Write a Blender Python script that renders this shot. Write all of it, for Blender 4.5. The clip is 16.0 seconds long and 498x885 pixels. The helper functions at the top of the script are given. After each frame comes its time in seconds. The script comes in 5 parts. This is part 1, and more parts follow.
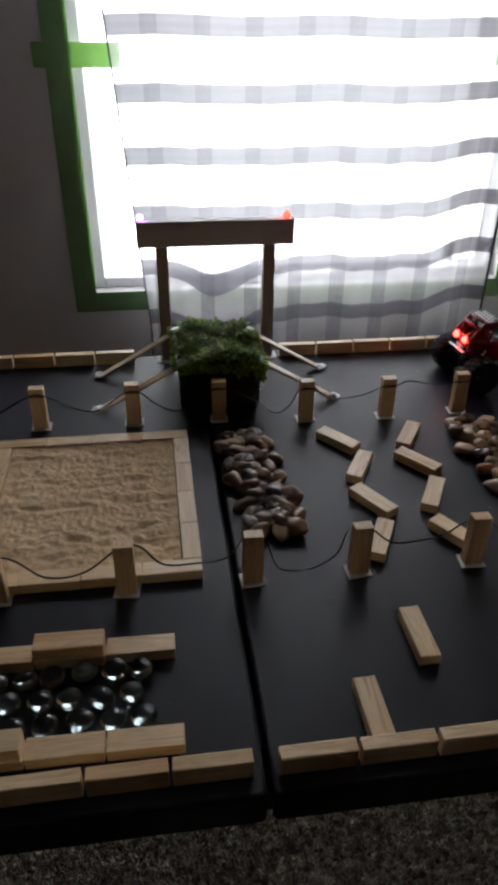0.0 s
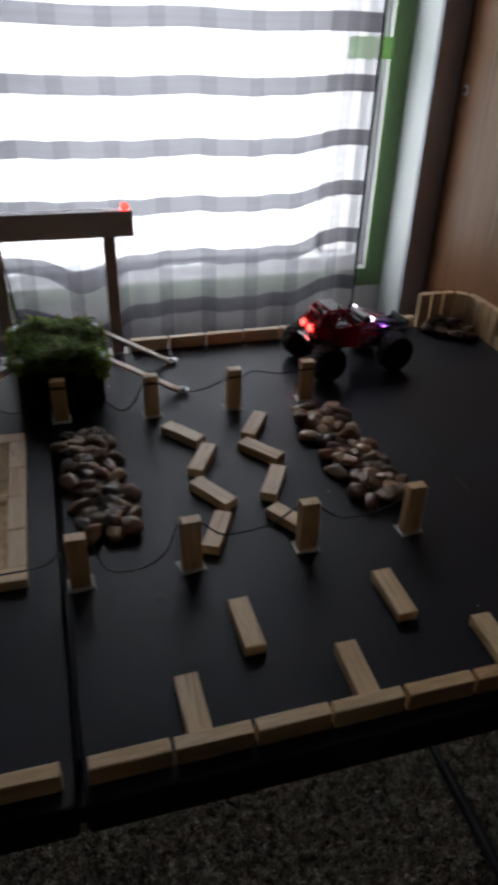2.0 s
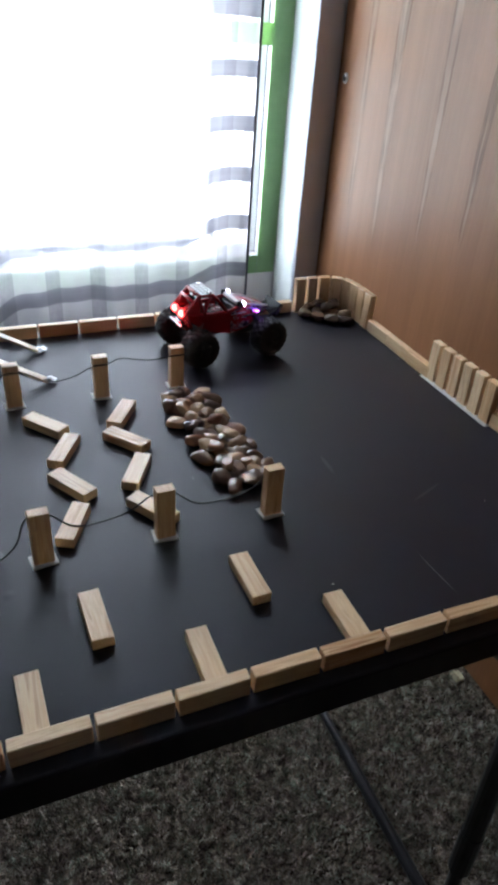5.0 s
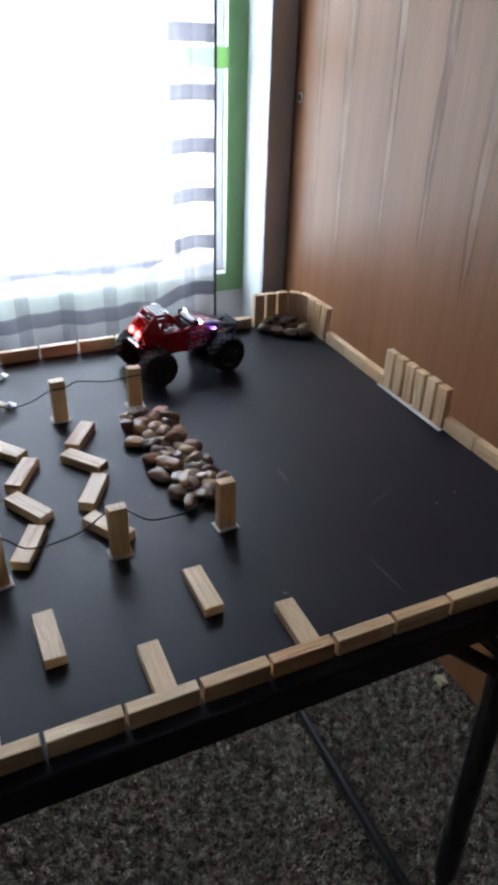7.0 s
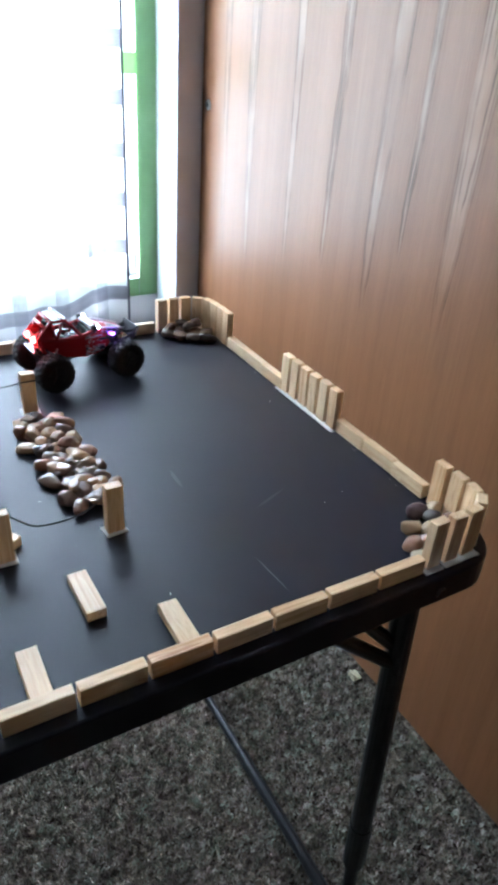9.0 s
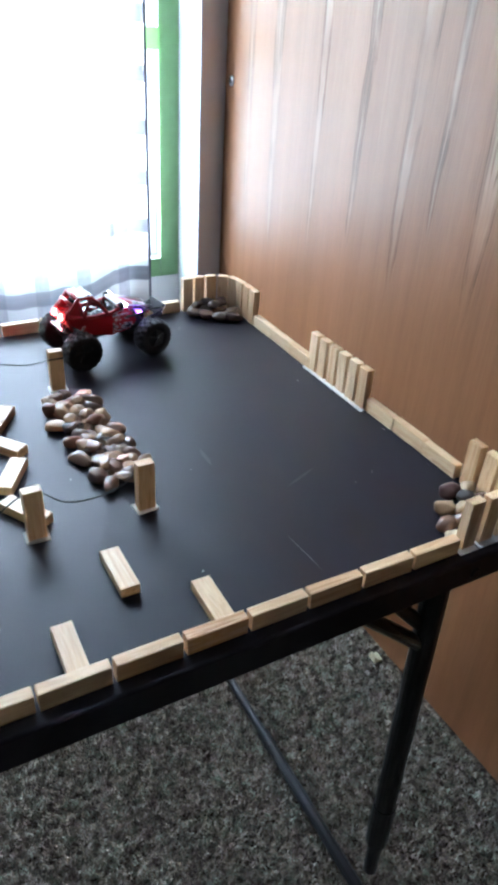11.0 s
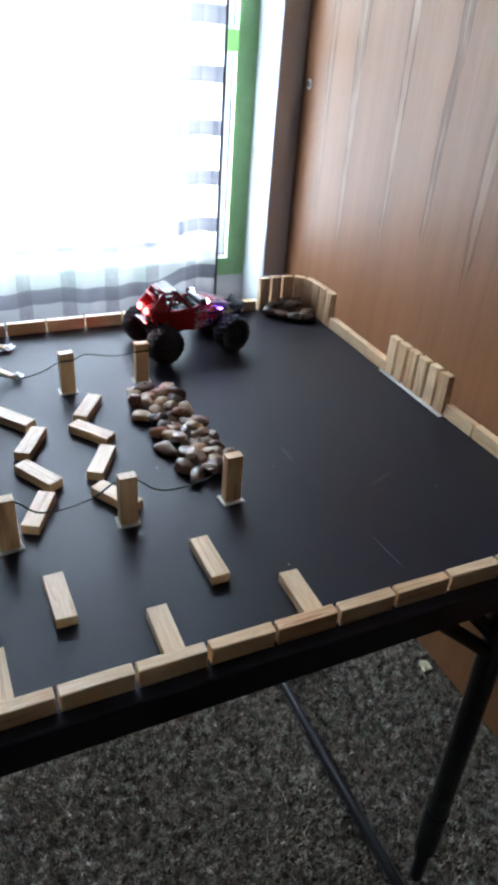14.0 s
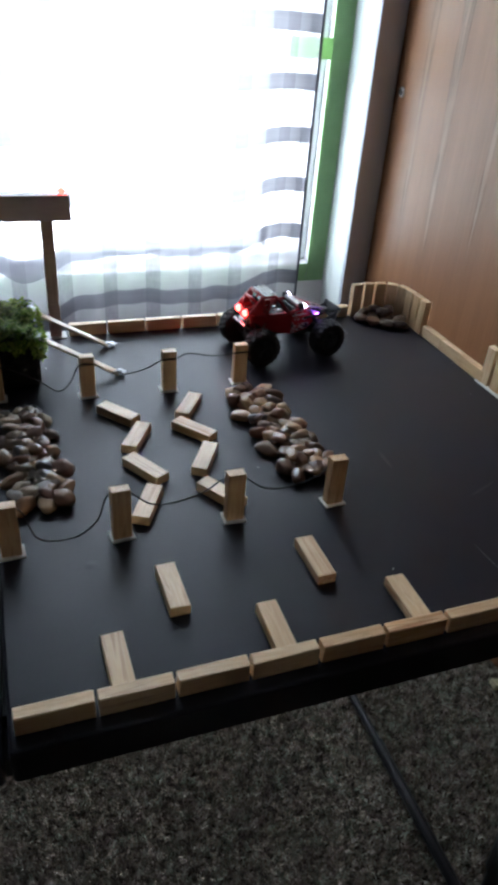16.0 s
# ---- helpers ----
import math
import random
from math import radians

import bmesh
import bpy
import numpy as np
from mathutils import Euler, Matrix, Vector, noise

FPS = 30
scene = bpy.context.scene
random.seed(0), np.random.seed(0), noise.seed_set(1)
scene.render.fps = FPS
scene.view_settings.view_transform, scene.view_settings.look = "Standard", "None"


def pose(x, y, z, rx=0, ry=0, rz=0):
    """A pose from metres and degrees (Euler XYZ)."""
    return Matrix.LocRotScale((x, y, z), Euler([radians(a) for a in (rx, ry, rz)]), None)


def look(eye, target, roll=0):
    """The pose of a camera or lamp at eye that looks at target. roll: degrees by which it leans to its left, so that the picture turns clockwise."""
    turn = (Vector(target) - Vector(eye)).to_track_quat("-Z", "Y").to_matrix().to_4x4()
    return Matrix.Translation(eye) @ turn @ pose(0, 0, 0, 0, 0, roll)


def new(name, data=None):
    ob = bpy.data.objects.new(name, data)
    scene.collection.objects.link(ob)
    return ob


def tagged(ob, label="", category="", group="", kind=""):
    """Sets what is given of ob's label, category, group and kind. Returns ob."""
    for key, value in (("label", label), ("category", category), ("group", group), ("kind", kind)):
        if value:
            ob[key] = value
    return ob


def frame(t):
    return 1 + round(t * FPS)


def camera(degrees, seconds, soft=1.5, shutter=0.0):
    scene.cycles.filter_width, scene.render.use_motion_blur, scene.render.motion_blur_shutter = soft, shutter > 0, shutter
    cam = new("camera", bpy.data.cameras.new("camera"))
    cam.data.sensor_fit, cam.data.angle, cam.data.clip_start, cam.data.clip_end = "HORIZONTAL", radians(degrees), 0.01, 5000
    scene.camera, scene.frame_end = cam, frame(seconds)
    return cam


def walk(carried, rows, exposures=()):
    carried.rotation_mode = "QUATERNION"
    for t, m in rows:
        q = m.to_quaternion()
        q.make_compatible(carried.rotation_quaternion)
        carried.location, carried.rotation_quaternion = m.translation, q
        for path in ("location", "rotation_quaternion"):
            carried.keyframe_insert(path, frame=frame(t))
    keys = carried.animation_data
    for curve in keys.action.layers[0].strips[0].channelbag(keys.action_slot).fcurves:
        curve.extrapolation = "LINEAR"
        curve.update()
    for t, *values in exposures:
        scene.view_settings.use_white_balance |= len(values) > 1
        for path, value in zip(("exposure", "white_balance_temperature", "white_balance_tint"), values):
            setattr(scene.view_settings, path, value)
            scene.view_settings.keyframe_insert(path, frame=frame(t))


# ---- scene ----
# ---- camera ----
cam = camera(39.7, 16.0, soft=4.0, shutter=0.6)
PATH = [
    (0, (-0.001, -0.004, 1.137), (0.236, 1.663, 0.058), 0.8),
    (0.5, (0.001, 0.002, 1.133), (0.238, 1.664, 0.047), 1.2),
    (1, (0.006, 0.002, 1.137), (0.263, 1.663, 0.053), 1.6),
    (1.5, (0.037, -0.004, 1.141), (0.39, 1.647, 0.068), 1.6),
    (2, (0.072, -0.009, 1.13), (0.554, 1.603, 0.048), 2.0),
    (2.5, (0.099, -0.01, 1.119), (0.687, 1.576, 0.052), 2.1),
    (3, (0.116, -0.015, 1.122), (0.734, 1.542, 0.029), 1.3),
    (3.5, (0.115, -0.014, 1.122), (0.736, 1.543, 0.03), 1.9),
    (4, (0.126, -0.017, 1.118), (0.798, 1.509, 0.014), 3.3),
    (4.5, (0.123, -0.018, 1.12), (0.817, 1.501, 0.021), 4.6),
    (6.8, (0.153, -0.044, 1.133), (0.867, 1.502, 0.085), 1.5),
    (7, (0.154, -0.045, 1.13), (0.883, 1.492, 0.077), 1.9),
    (7.5, (0.156, -0.047, 1.128), (0.918, 1.472, 0.074), 2.8),
    (8, (0.169, -0.056, 1.134), (1.002, 1.43, 0.087), 4.0),
    (8.5, (0.173, -0.064, 1.133), (1.05, 1.397, 0.085), 5.1),
    (9, (0.187, -0.072, 1.136), (1.09, 1.384, 0.103), 4.2),
    (9.5, (0.187, -0.074, 1.135), (1.104, 1.363, 0.089), 4.5),
    (10, (0.181, -0.069, 1.133), (1.069, 1.381, 0.079), 4.4),
    (12.5, (0.169, -0.059, 1.12), (1.009, 1.391, 0.029), 3.8),
    (13, (0.156, -0.056, 1.124), (0.96, 1.43, 0.054), 4.2),
    (13.5, (0.135, -0.055, 1.125), (0.894, 1.455, 0.056), 4.4),
    (14, (0.13, -0.054, 1.126), (0.886, 1.452, 0.049), 4.7),
    (14.5, (0.128, -0.052, 1.122), (0.881, 1.455, 0.043), 5.0),
    (15, (0.118, -0.047, 1.124), (0.816, 1.494, 0.058), 4.2),
    (15.5, (0.1, -0.045, 1.123), (0.744, 1.516, 0.051), 4.3),
    (16, (0.083, -0.046, 1.124), (0.696, 1.527, 0.05), 4.5),
]
EXPOSURES = [(0.0, -0.38, 7000, 18), (1.0, -0.44, 7000, 18), (1.5, -0.85, 6850, 18), (2.0, -0.98, 6750, 18), (2.5, 0.02, 6550, 17), (3.0, 0.20, 6250, 15), (3.5, 0.42, 6250, 16), (4.5, 0.66, 6200, 15), (7.0, 0.62, 6050, 15), (8.0, 1.15, 5830, 12),
             (9.0, 1.68, 5600, 10), (10.0, 1.74, 5560, 10), (12.5, 1.68, 5600, 10), (14.0, 1.13, 5840, 12), (15.5, 0.75, 6000, 12), (16.0, 0.40, 6100, 12)]
walk(cam, [(t, look(eye, target, roll)) for t, eye, target, roll in PATH], EXPOSURES)

# ---- light ----
world = bpy.data.worlds.new("world")
scene.world = world
world.use_nodes = True
sky = world.node_tree.nodes.new("ShaderNodeTexSky")
sky.sky_type, sky.sun_disc = "NISHITA", False
sky.sun_elevation, sky.sun_rotation = radians(40), radians(160)
world.node_tree.links.new(sky.outputs[0], world.node_tree.nodes["Background"].inputs[0])
world.node_tree.nodes["Background"].inputs[1].default_value = 0.12

window_light = bpy.data.lights.new("window_daylight", "AREA")
window_light.shape, window_light.size, window_light.size_y = "RECTANGLE", 0.84, 1.44
window_light.energy, window_light.color = 20.5, (0.80, 0.915, 1.0)
new("window_daylight", window_light).matrix_world = look((0.312, 1.67, 1.30), (0.312, 0.0, 1.30))

T = 0.735            # height of the table top
WALL_Y = 1.565       # face of the window wall
DOOR_X = 0.943       # face of the wooden sliding door


# ---- material tools ----
def material(name, rough=0.5, colour=(0.5, 0.5, 0.5), metal=0.0, spec=0.5):
    m = bpy.data.materials.new(name)
    m.use_nodes = True
    b = m.node_tree.nodes["Principled BSDF"]
    b.inputs["Base Color"].default_value = (*colour, 1)
    b.inputs["Roughness"].default_value = rough
    b.inputs["Metallic"].default_value = metal
    b.inputs["Specular IOR Level"].default_value = spec
    return m


def node(m, kind, **values):
    n = m.node_tree.nodes.new(kind)
    for key, value in values.items():
        n.inputs[key.replace("_", " ")].default_value = value
    return n


def wire(m, a, b):
    m.node_tree.links.new(a, b)


def shader(m):
    return m.node_tree.nodes["Principled BSDF"]


def coords(m, scale=(1, 1, 1), which="Object", shuffle=False):
    """Texture coordinates, scaled; shuffle moves them from object to object."""
    c = m.node_tree.nodes.new("ShaderNodeTexCoord").outputs[which]
    if shuffle:
        info = m.node_tree.nodes.new("ShaderNodeObjectInfo").outputs["Random"]
        mul = m.node_tree.nodes.new("ShaderNodeMath")
        mul.operation = "MULTIPLY"
        mul.inputs[1].default_value = 7.0
        wire(m, info, mul.inputs[0])
        add = m.node_tree.nodes.new("ShaderNodeVectorMath")
        wire(m, c, add.inputs[0])
        wire(m, mul.outputs[0], add.inputs[1])
        c = add.outputs[0]
    s = m.node_tree.nodes.new("ShaderNodeMapping")
    s.inputs["Scale"].default_value = scale
    wire(m, c, s.inputs["Vector"])
    return s.outputs[0]


def noise_of(m, vector, scale=5.0, detail=4.0, rough=0.55, distortion=0.0):
    n = node(m, "ShaderNodeTexNoise", Scale=scale, Detail=detail, Roughness=rough, Distortion=distortion)
    if vector is not None:
        wire(m, vector, n.inputs["Vector"])
    return n.outputs["Fac"]


def ramp(m, fac, stops):
    r = m.node_tree.nodes.new("ShaderNodeValToRGB")
    e = r.color_ramp.elements
    while len(e) < len(stops):
        e.new(0.5)
    for one, (at, colour) in zip(e, stops):
        one.position, one.color = at, (*colour, 1) if len(colour) == 3 else colour
    wire(m, fac, r.inputs[0])
    return r.outputs[0]


def mixed(m, fac, a, b, how="MIX"):
    n = m.node_tree.nodes.new("ShaderNodeMix")
    n.data_type, n.blend_type = "RGBA", how
    for value, socket in ((fac, n.inputs[0]), (a, n.inputs[6]), (b, n.inputs[7])):
        if hasattr(value, "is_linked"):
            wire(m, value, socket)
        else:
            socket.default_value = value if isinstance(value, float) else (*value, 1)
    return n.outputs[2]


def maths(m, how, a, b=0.0):
    n = m.node_tree.nodes.new("ShaderNodeMath")
    n.operation = how
    for value, socket in ((a, n.inputs[0]), (b, n.inputs[1])):
        if hasattr(value, "is_linked"):
            wire(m, value, socket)
        else:
            socket.default_value = value
    return n.outputs[0]


def bumped(m, height, strength=0.3, distance=0.001):
    b = node(m, "ShaderNodeBump", Strength=strength, Distance=distance)
    wire(m, height, b.inputs["Height"])
    wire(m, b.outputs[0], shader(m).inputs["Normal"])


# ---- materials ----
def pine_material(name, light, dark, stripe, along=(9, 110, 110), figure=1.0):
    m = material(name, 0.38, spec=0.58)
    v = coords(m, along, shuffle=True)
    grain = noise_of(m, v, 1.6, 3, 0.5, 1.2)
    v2 = coords(m, (60, 900, 900), shuffle=True)
    fine = noise_of(m, v2, 1.0, 3)
    base = ramp(m, grain, [(0.3, dark), (0.46, light), (0.6, stripe), (0.75, light)])
    bold = ramp(m, noise_of(m, coords(m, (4, 260, 260), shuffle=True), 1.0, 2, 0.5, 0.6), [(0.46, (1, 1, 1)), (0.54, (0.80, 0.64, 0.50))])
    some = ramp(m, noise_of(m, coords(m, (0.1, 0.1, 0.1), shuffle=True), 9.0, 0), [(0.50, (0, 0, 0)), (0.64, (figure,) * 3)])
    base = mixed(m, some, base, bold, "MULTIPLY")
    base = mixed(m, 0.22, base, ramp(m, fine, [(0.3, (0.25, 0.15, 0.07)), (0.7, (0.9, 0.75, 0.5))]), "OVERLAY")
    info = m.node_tree.nodes.new("ShaderNodeObjectInfo").outputs["Random"]
    tint = ramp(m, info, [(0.0, (0.84, 0.72, 0.58)), (0.10, (0.90, 0.83, 0.73)), (0.3, (0.99, 0.97, 0.92)), (0.7, (0.94, 0.90, 0.83)), (0.88, (1.0, 0.99, 0.95)), (1.0, (0.88, 0.77, 0.63))])
    base = mixed(m, 1.0, base, tint, "MULTIPLY")
    wire(m, base, shader(m).inputs["Base Color"])
    bumped(m, maths(m, "ADD", grain, fine), 0.25, 0.0004)
    return m


PINE = pine_material("pine", (0.930, 0.728, 0.515), (0.70, 0.468, 0.288), (0.825, 0.608, 0.404))
HEARTWOOD = pine_material("pine_heartwood", (0.84, 0.60, 0.39), (0.52, 0.27, 0.12), (0.70, 0.42, 0.22))
STICK = pine_material("craft_stick", (0.72, 0.62, 0.50), (0.60, 0.49, 0.38), (0.66, 0.55, 0.44))
# beam wood tinted pale lavender: window glare is put into its colour
HAZED_BEAM = pine_material("hazed_beam_wood", (0.74, 0.71, 0.85), (0.63, 0.60, 0.73), (0.69, 0.66, 0.79), figure=0.0)
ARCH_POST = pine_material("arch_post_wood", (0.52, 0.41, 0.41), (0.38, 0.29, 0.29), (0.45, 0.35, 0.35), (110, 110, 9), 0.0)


def table_material():
    m = material("black_plastic", 0.42, (0.02, 0.02, 0.022), spec=0.34)
    v = coords(m)
    pebble = noise_of(m, v, 900, 2)
    blot = noise_of(m, v, 9, 5, 0.6)
    base = ramp(m, blot, [(0.35, (0.0062, 0.0060, 0.0118)), (0.7, (0.0100, 0.0096, 0.0180))])
    dust = ramp(m, noise_of(m, v, 260, 2), [(0.74, (0, 0, 0)), (0.80, (1, 1, 1))])
    base = mixed(m, maths(m, "MULTIPLY", dust, 0.12), base, (0.25, 0.25, 0.25))
    wire(m, base, shader(m).inputs["Base Color"])
    wire(m, maths(m, "ADD", maths(m, "MULTIPLY", blot, 0.22), 0.30), shader(m).inputs["Roughness"])
    bumped(m, pebble, 0.10, 0.0004)
    return m


BLACK_PLASTIC = table_material()
BLACK_METAL = material("black_powder_coat", 0.34, (0.009, 0.009, 0.010), spec=0.4)
bumped(BLACK_METAL, noise_of(BLACK_METAL, coords(BLACK_METAL), 700, 2), 0.15, 0.0003)
STEEL = material("zinc_steel", 0.35, (0.5, 0.5, 0.5), 1.0)


def carpet_material():
    m = material("speckled_carpet", 0.95, spec=0.1)
    v = coords(m)
    a = noise_of(m, v, 95, 3, 0.6)
    b = noise_of(m, v, 260, 2)
    c = noise_of(m, v, 3, 3)
    base = ramp(m, a, [(0.36, (0.055, 0.043, 0.034)), (0.47, (0.15, 0.125, 0.10)), (0.56, (0.23, 0.20, 0.165)), (0.66, (0.36, 0.33, 0.28))])
    base = mixed(m, 0.5, base, ramp(m, b, [(0.3, (0.2, 0.18, 0.16)), (0.7, (0.85, 0.8, 0.75))]), "OVERLAY")
    base = mixed(m, 0.35, base, ramp(m, c, [(0.3, (0.35, 0.33, 0.3)), (0.7, (0.62, 0.6, 0.57))]), "OVERLAY")
    wire(m, base, shader(m).inputs["Base Color"])
    bumped(m, maths(m, "ADD", a, b), 1.0, 0.012)
    return m


CARPET = carpet_material()


def tuft_material():
    m = material("carpet_yarn", 0.95, spec=0.1)
    g = m.node_tree.nodes.new("ShaderNodeNewGeometry").outputs["Random Per Island"]
    clump = noise_of(m, coords(m), 62, 2, 0.5)
    g = maths(m, "ADD", maths(m, "MULTIPLY", g, 0.35), maths(m, "SUBTRACT", maths(m, "MULTIPLY", clump, 2.2), 0.78))
    hue = noise_of(m, coords(m), 34, 3, 0.6)
    base = ramp(m, g, [(0.0, (0.070, 0.059, 0.051)), (0.25, (0.155, 0.131, 0.113)), (0.55, (0.268, 0.237, 0.206)), (0.8, (0.400, 0.370, 0.330)), (1.0, (0.51, 0.485, 0.44))])
    base = mixed(m, 1.0, base, ramp(m, hue, [(0.34, (1.04, 0.90, 0.90)), (0.5, (0.95, 0.95, 0.88)), (0.66, (0.84, 0.98, 0.86))]), "MULTIPLY")
    wire(m, base, shader(m).inputs["Base Color"])
    return m


YARN = tuft_material()


def wall_material(name, colour, low):
    m = material(name, 0.85, colour, spec=0.3)
    v = coords(m)
    n = noise_of(m, v, 2.2, 4)
    wire(m, ramp(m, n, [(0.3, low), (0.7, colour)]), shader(m).inputs["Base Color"])
    bumped(m, noise_of(m, v, 160, 4, 0.7), 0.45, 0.002)
    return m


WALL = wall_material("taupe_wall_paint", (0.74, 0.715, 0.71), (0.67, 0.645, 0.64))
# for the unseen walls: dark only to hold back bounced light
DARK_WALL = wall_material("low_bounce_wall", (0.15, 0.12, 0.10), (0.13, 0.105, 0.09))
# unseen ceiling, its grey chosen to weaken the room's bounced light
CEILING = wall_material("low_bounce_ceiling", (0.32, 0.315, 0.305), (0.29, 0.285, 0.275))
WHITE_TRIM = material("white_gloss_paint", 0.35, (0.64, 0.665, 0.64))
bumped(WHITE_TRIM, noise_of(WHITE_TRIM, coords(WHITE_TRIM, (1, 1, 0.1)), 120, 3), 0.2, 0.0005)
VINYL = material("white_vinyl", 0.4, (0.8, 0.81, 0.82))
LATCH = material("dark_latch_plastic", 0.5, (0.05, 0.05, 0.055))
JAMB = wall_material("grey_jamb_paint", (0.73, 0.75, 0.83), (0.67, 0.69, 0.77))
JAMB.node_tree.nodes["Principled BSDF"].inputs["Roughness"].default_value = 0.55


def tape_material():
    m = material("green_masking_tape", 0.6, (0.22, 0.42, 0.07))
    n = noise_of(m, coords(m), 25, 4)
    wire(m, ramp(m, n, [(0.3, (0.24, 0.43, 0.185)), (0.7, (0.33, 0.54, 0.26))]), shader(m).inputs["Base Color"])
    bumped(m, noise_of(m, coords(m, (1, 1, 1)), 300, 2), 0.3, 0.0004)
    t = m.node_tree
    lucent, mix = t.nodes.new("ShaderNodeBsdfTranslucent"), t.nodes.new("ShaderNodeMixShader")
    lucent.inputs[0].default_value, mix.inputs[0].default_value = (0.50, 0.74, 0.34, 1), 0.42
    wire(m, shader(m).outputs[0], mix.inputs[1])
    wire(m, lucent.outputs[0], mix.inputs[2])
    wire(m, mix.outputs[0], t.nodes["Material Output"].inputs[0])
    return m


TAPE = tape_material()


# pointed figures in the door's veneer: middle, height of the point, half width half a metre above it, how far the inner figure lies above the outer
FIGURES = [(1.330, 0.74, 0.012, 0.13), (1.225, 0.70, 0.016, 0.10), (1.072, 0.73, 0.013, 0.60), (0.943, 0.76, 0.013, 0.09), (0.814, 0.73, 0.020, 0.70), (0.742, 0.82, 0.011, 0.08), (0.636, 0.74, 0.027, 0.16),
           (0.520, 0.81, 0.014, 0.12), (0.390, 0.80, 0.024, 0.40), (0.250, 0.86, 0.016, 0.20)]


def veneer_material():
    """Plain-sawn oak veneer, varnished: long pointed figures, opening upwards, on straight streaky grain, soft gloss."""
    m = material("oak_veneer", 0.4, spec=0.34)
    shader(m).inputs["Specular Tint"].default_value = (0.91, 1.0, 0.90, 1)
    t = m.node_tree
    sep = t.nodes.new("ShaderNodeSeparateXYZ")
    wire(m, coords(m), sep.inputs[0])
    y, z = sep.outputs[1], sep.outputs[2]
    drift = maths(m, "MULTIPLY", maths(m, "SUBTRACT", noise_of(m, coords(m, (0, 2.0, 2.6)), 1.0, 2), 0.5), 0.026)
    shaken = maths(m, "MULTIPLY", maths(m, "SUBTRACT", noise_of(m, coords(m, (0, 60, 20)), 1.0, 4), 0.5), 0.0055)
    y = maths(m, "ADD", y, maths(m, "ADD", drift, shaken))
    rough_z = maths(m, "ADD", z, maths(m, "MULTIPLY", maths(m, "SUBTRACT", noise_of(m, coords(m, (0, 120, 9)), 1.0, 3), 0.5), 0.12))
    line, pale, rings = None, None, None
    waver = maths(m, "MULTIPLY", noise_of(m, coords(m, (0, 40, 5)), 1.0, 3), 1.6)
    for middle, tip, half, step in FIGURES:
        off = maths(m, "ABSOLUTE", maths(m, "SUBTRACT", y, middle))
        # growth rings that follow the figure's outline
        above = maths(m, "MAXIMUM", maths(m, "SUBTRACT", rough_z, tip - 0.10), 0.0)
        away = maths(m, "SUBTRACT", off, maths(m, "MULTIPLY", maths(m, "POWER", maths(m, "MULTIPLY", above, 2.0), 0.42), half))
        saw = maths(m, "ABSOLUTE", maths(m, "SUBTRACT", maths(m, "FRACT", maths(m, "ADD", maths(m, "MULTIPLY", away, 190.0), waver)), 0.5))
        ring = maths(m, "MAXIMUM", maths(m, "MULTIPLY", maths(m, "SUBTRACT", saw, 0.28), 4.5), 0.0)
        reach = maths(m, "MAXIMUM", maths(m, "SUBTRACT", 1.0, maths(m, "DIVIDE", maths(m, "ABSOLUTE", away), 0.030)), 0.0)
        ring = maths(m, "MULTIPLY", ring, maths(m, "MULTIPLY", reach, maths(m, "MINIMUM", maths(m, "MULTIPLY", above, 6.0), 1.0)))
        rings = ring if rings is None else maths(m, "MAXIMUM", rings, ring)
        for start, width, dark in ((tip, half, 0.9), (tip + 0.03, half * 0.80, 0.7), (tip + step, half * 0.58, 1.0), (tip + 2.3 * step, half * 0.34, 0.8)):
            rise = maths(m, "MAXIMUM", maths(m, "SUBTRACT", rough_z, start), 0.0)
            wide = maths(m, "MULTIPLY", maths(m, "POWER", maths(m, "MULTIPLY", rise, 2.0), 0.42), width)
            gap = maths(m, "SUBTRACT", wide, off)
            here = maths(m, "MINIMUM", maths(m, "MULTIPLY", rise, 22.0), dark)
            stroke = maths(m, "MAXIMUM", maths(m, "SUBTRACT", 1.0, maths(m, "DIVIDE", maths(m, "ABSOLUTE", gap), 0.0026)), 0.0)
            stroke = maths(m, "MULTIPLY", stroke, here)
            core = maths(m, "MULTIPLY", maths(m, "MINIMUM", maths(m, "MAXIMUM", maths(m, "MULTIPLY", gap, 220.0), 0.0), 1.0), here)
            line = stroke if line is None else maths(m, "MAXIMUM", line, stroke)
            pale = core if pale is None else maths(m, "MAXIMUM", pale, core)
    fine = noise_of(m, coords(m, (1, 420, 6.0)), 1.0, 3, 0.6)
    straight = noise_of(m, coords(m, (1, 46, 0.7)), 1.0, 5, 0.62, 0.5)
    streak = noise_of(m, coords(m, (1, 24, 0.5)), 1.0, 4, 0.6, 0.4)
    wide = noise_of(m, coords(m, (1, 5.0, 0.45)), 1.0, 3)
    flake = noise_of(m, coords(m, (1, 190, 22)), 1.0, 3, 0.6)
    base = ramp(m, straight, [(0.28, (0.176, 0.075, 0.031)), (0.52, (0.198, 0.087, 0.037)), (0.76, (0.212, 0.096, 0.042))])
    patchy = ramp(m, noise_of(m, coords(m, (0, 26, 7)), 1.0, 4, 0.65), [(0.38, (0.15,) * 3), (0.58, (1, 1, 1))])
    soft = ramp(m, noise_of(m, coords(m, (0, 14, 4.5)), 1.0, 3), [(0.38, (0.15,) * 3), (0.60, (1, 1, 1))])
    pale = maths(m, "MULTIPLY", pale, soft)
    line = maths(m, "MAXIMUM", maths(m, "MULTIPLY", line, patchy), maths(m, "MULTIPLY", maths(m, "MULTIPLY", rings, patchy), 0.38))
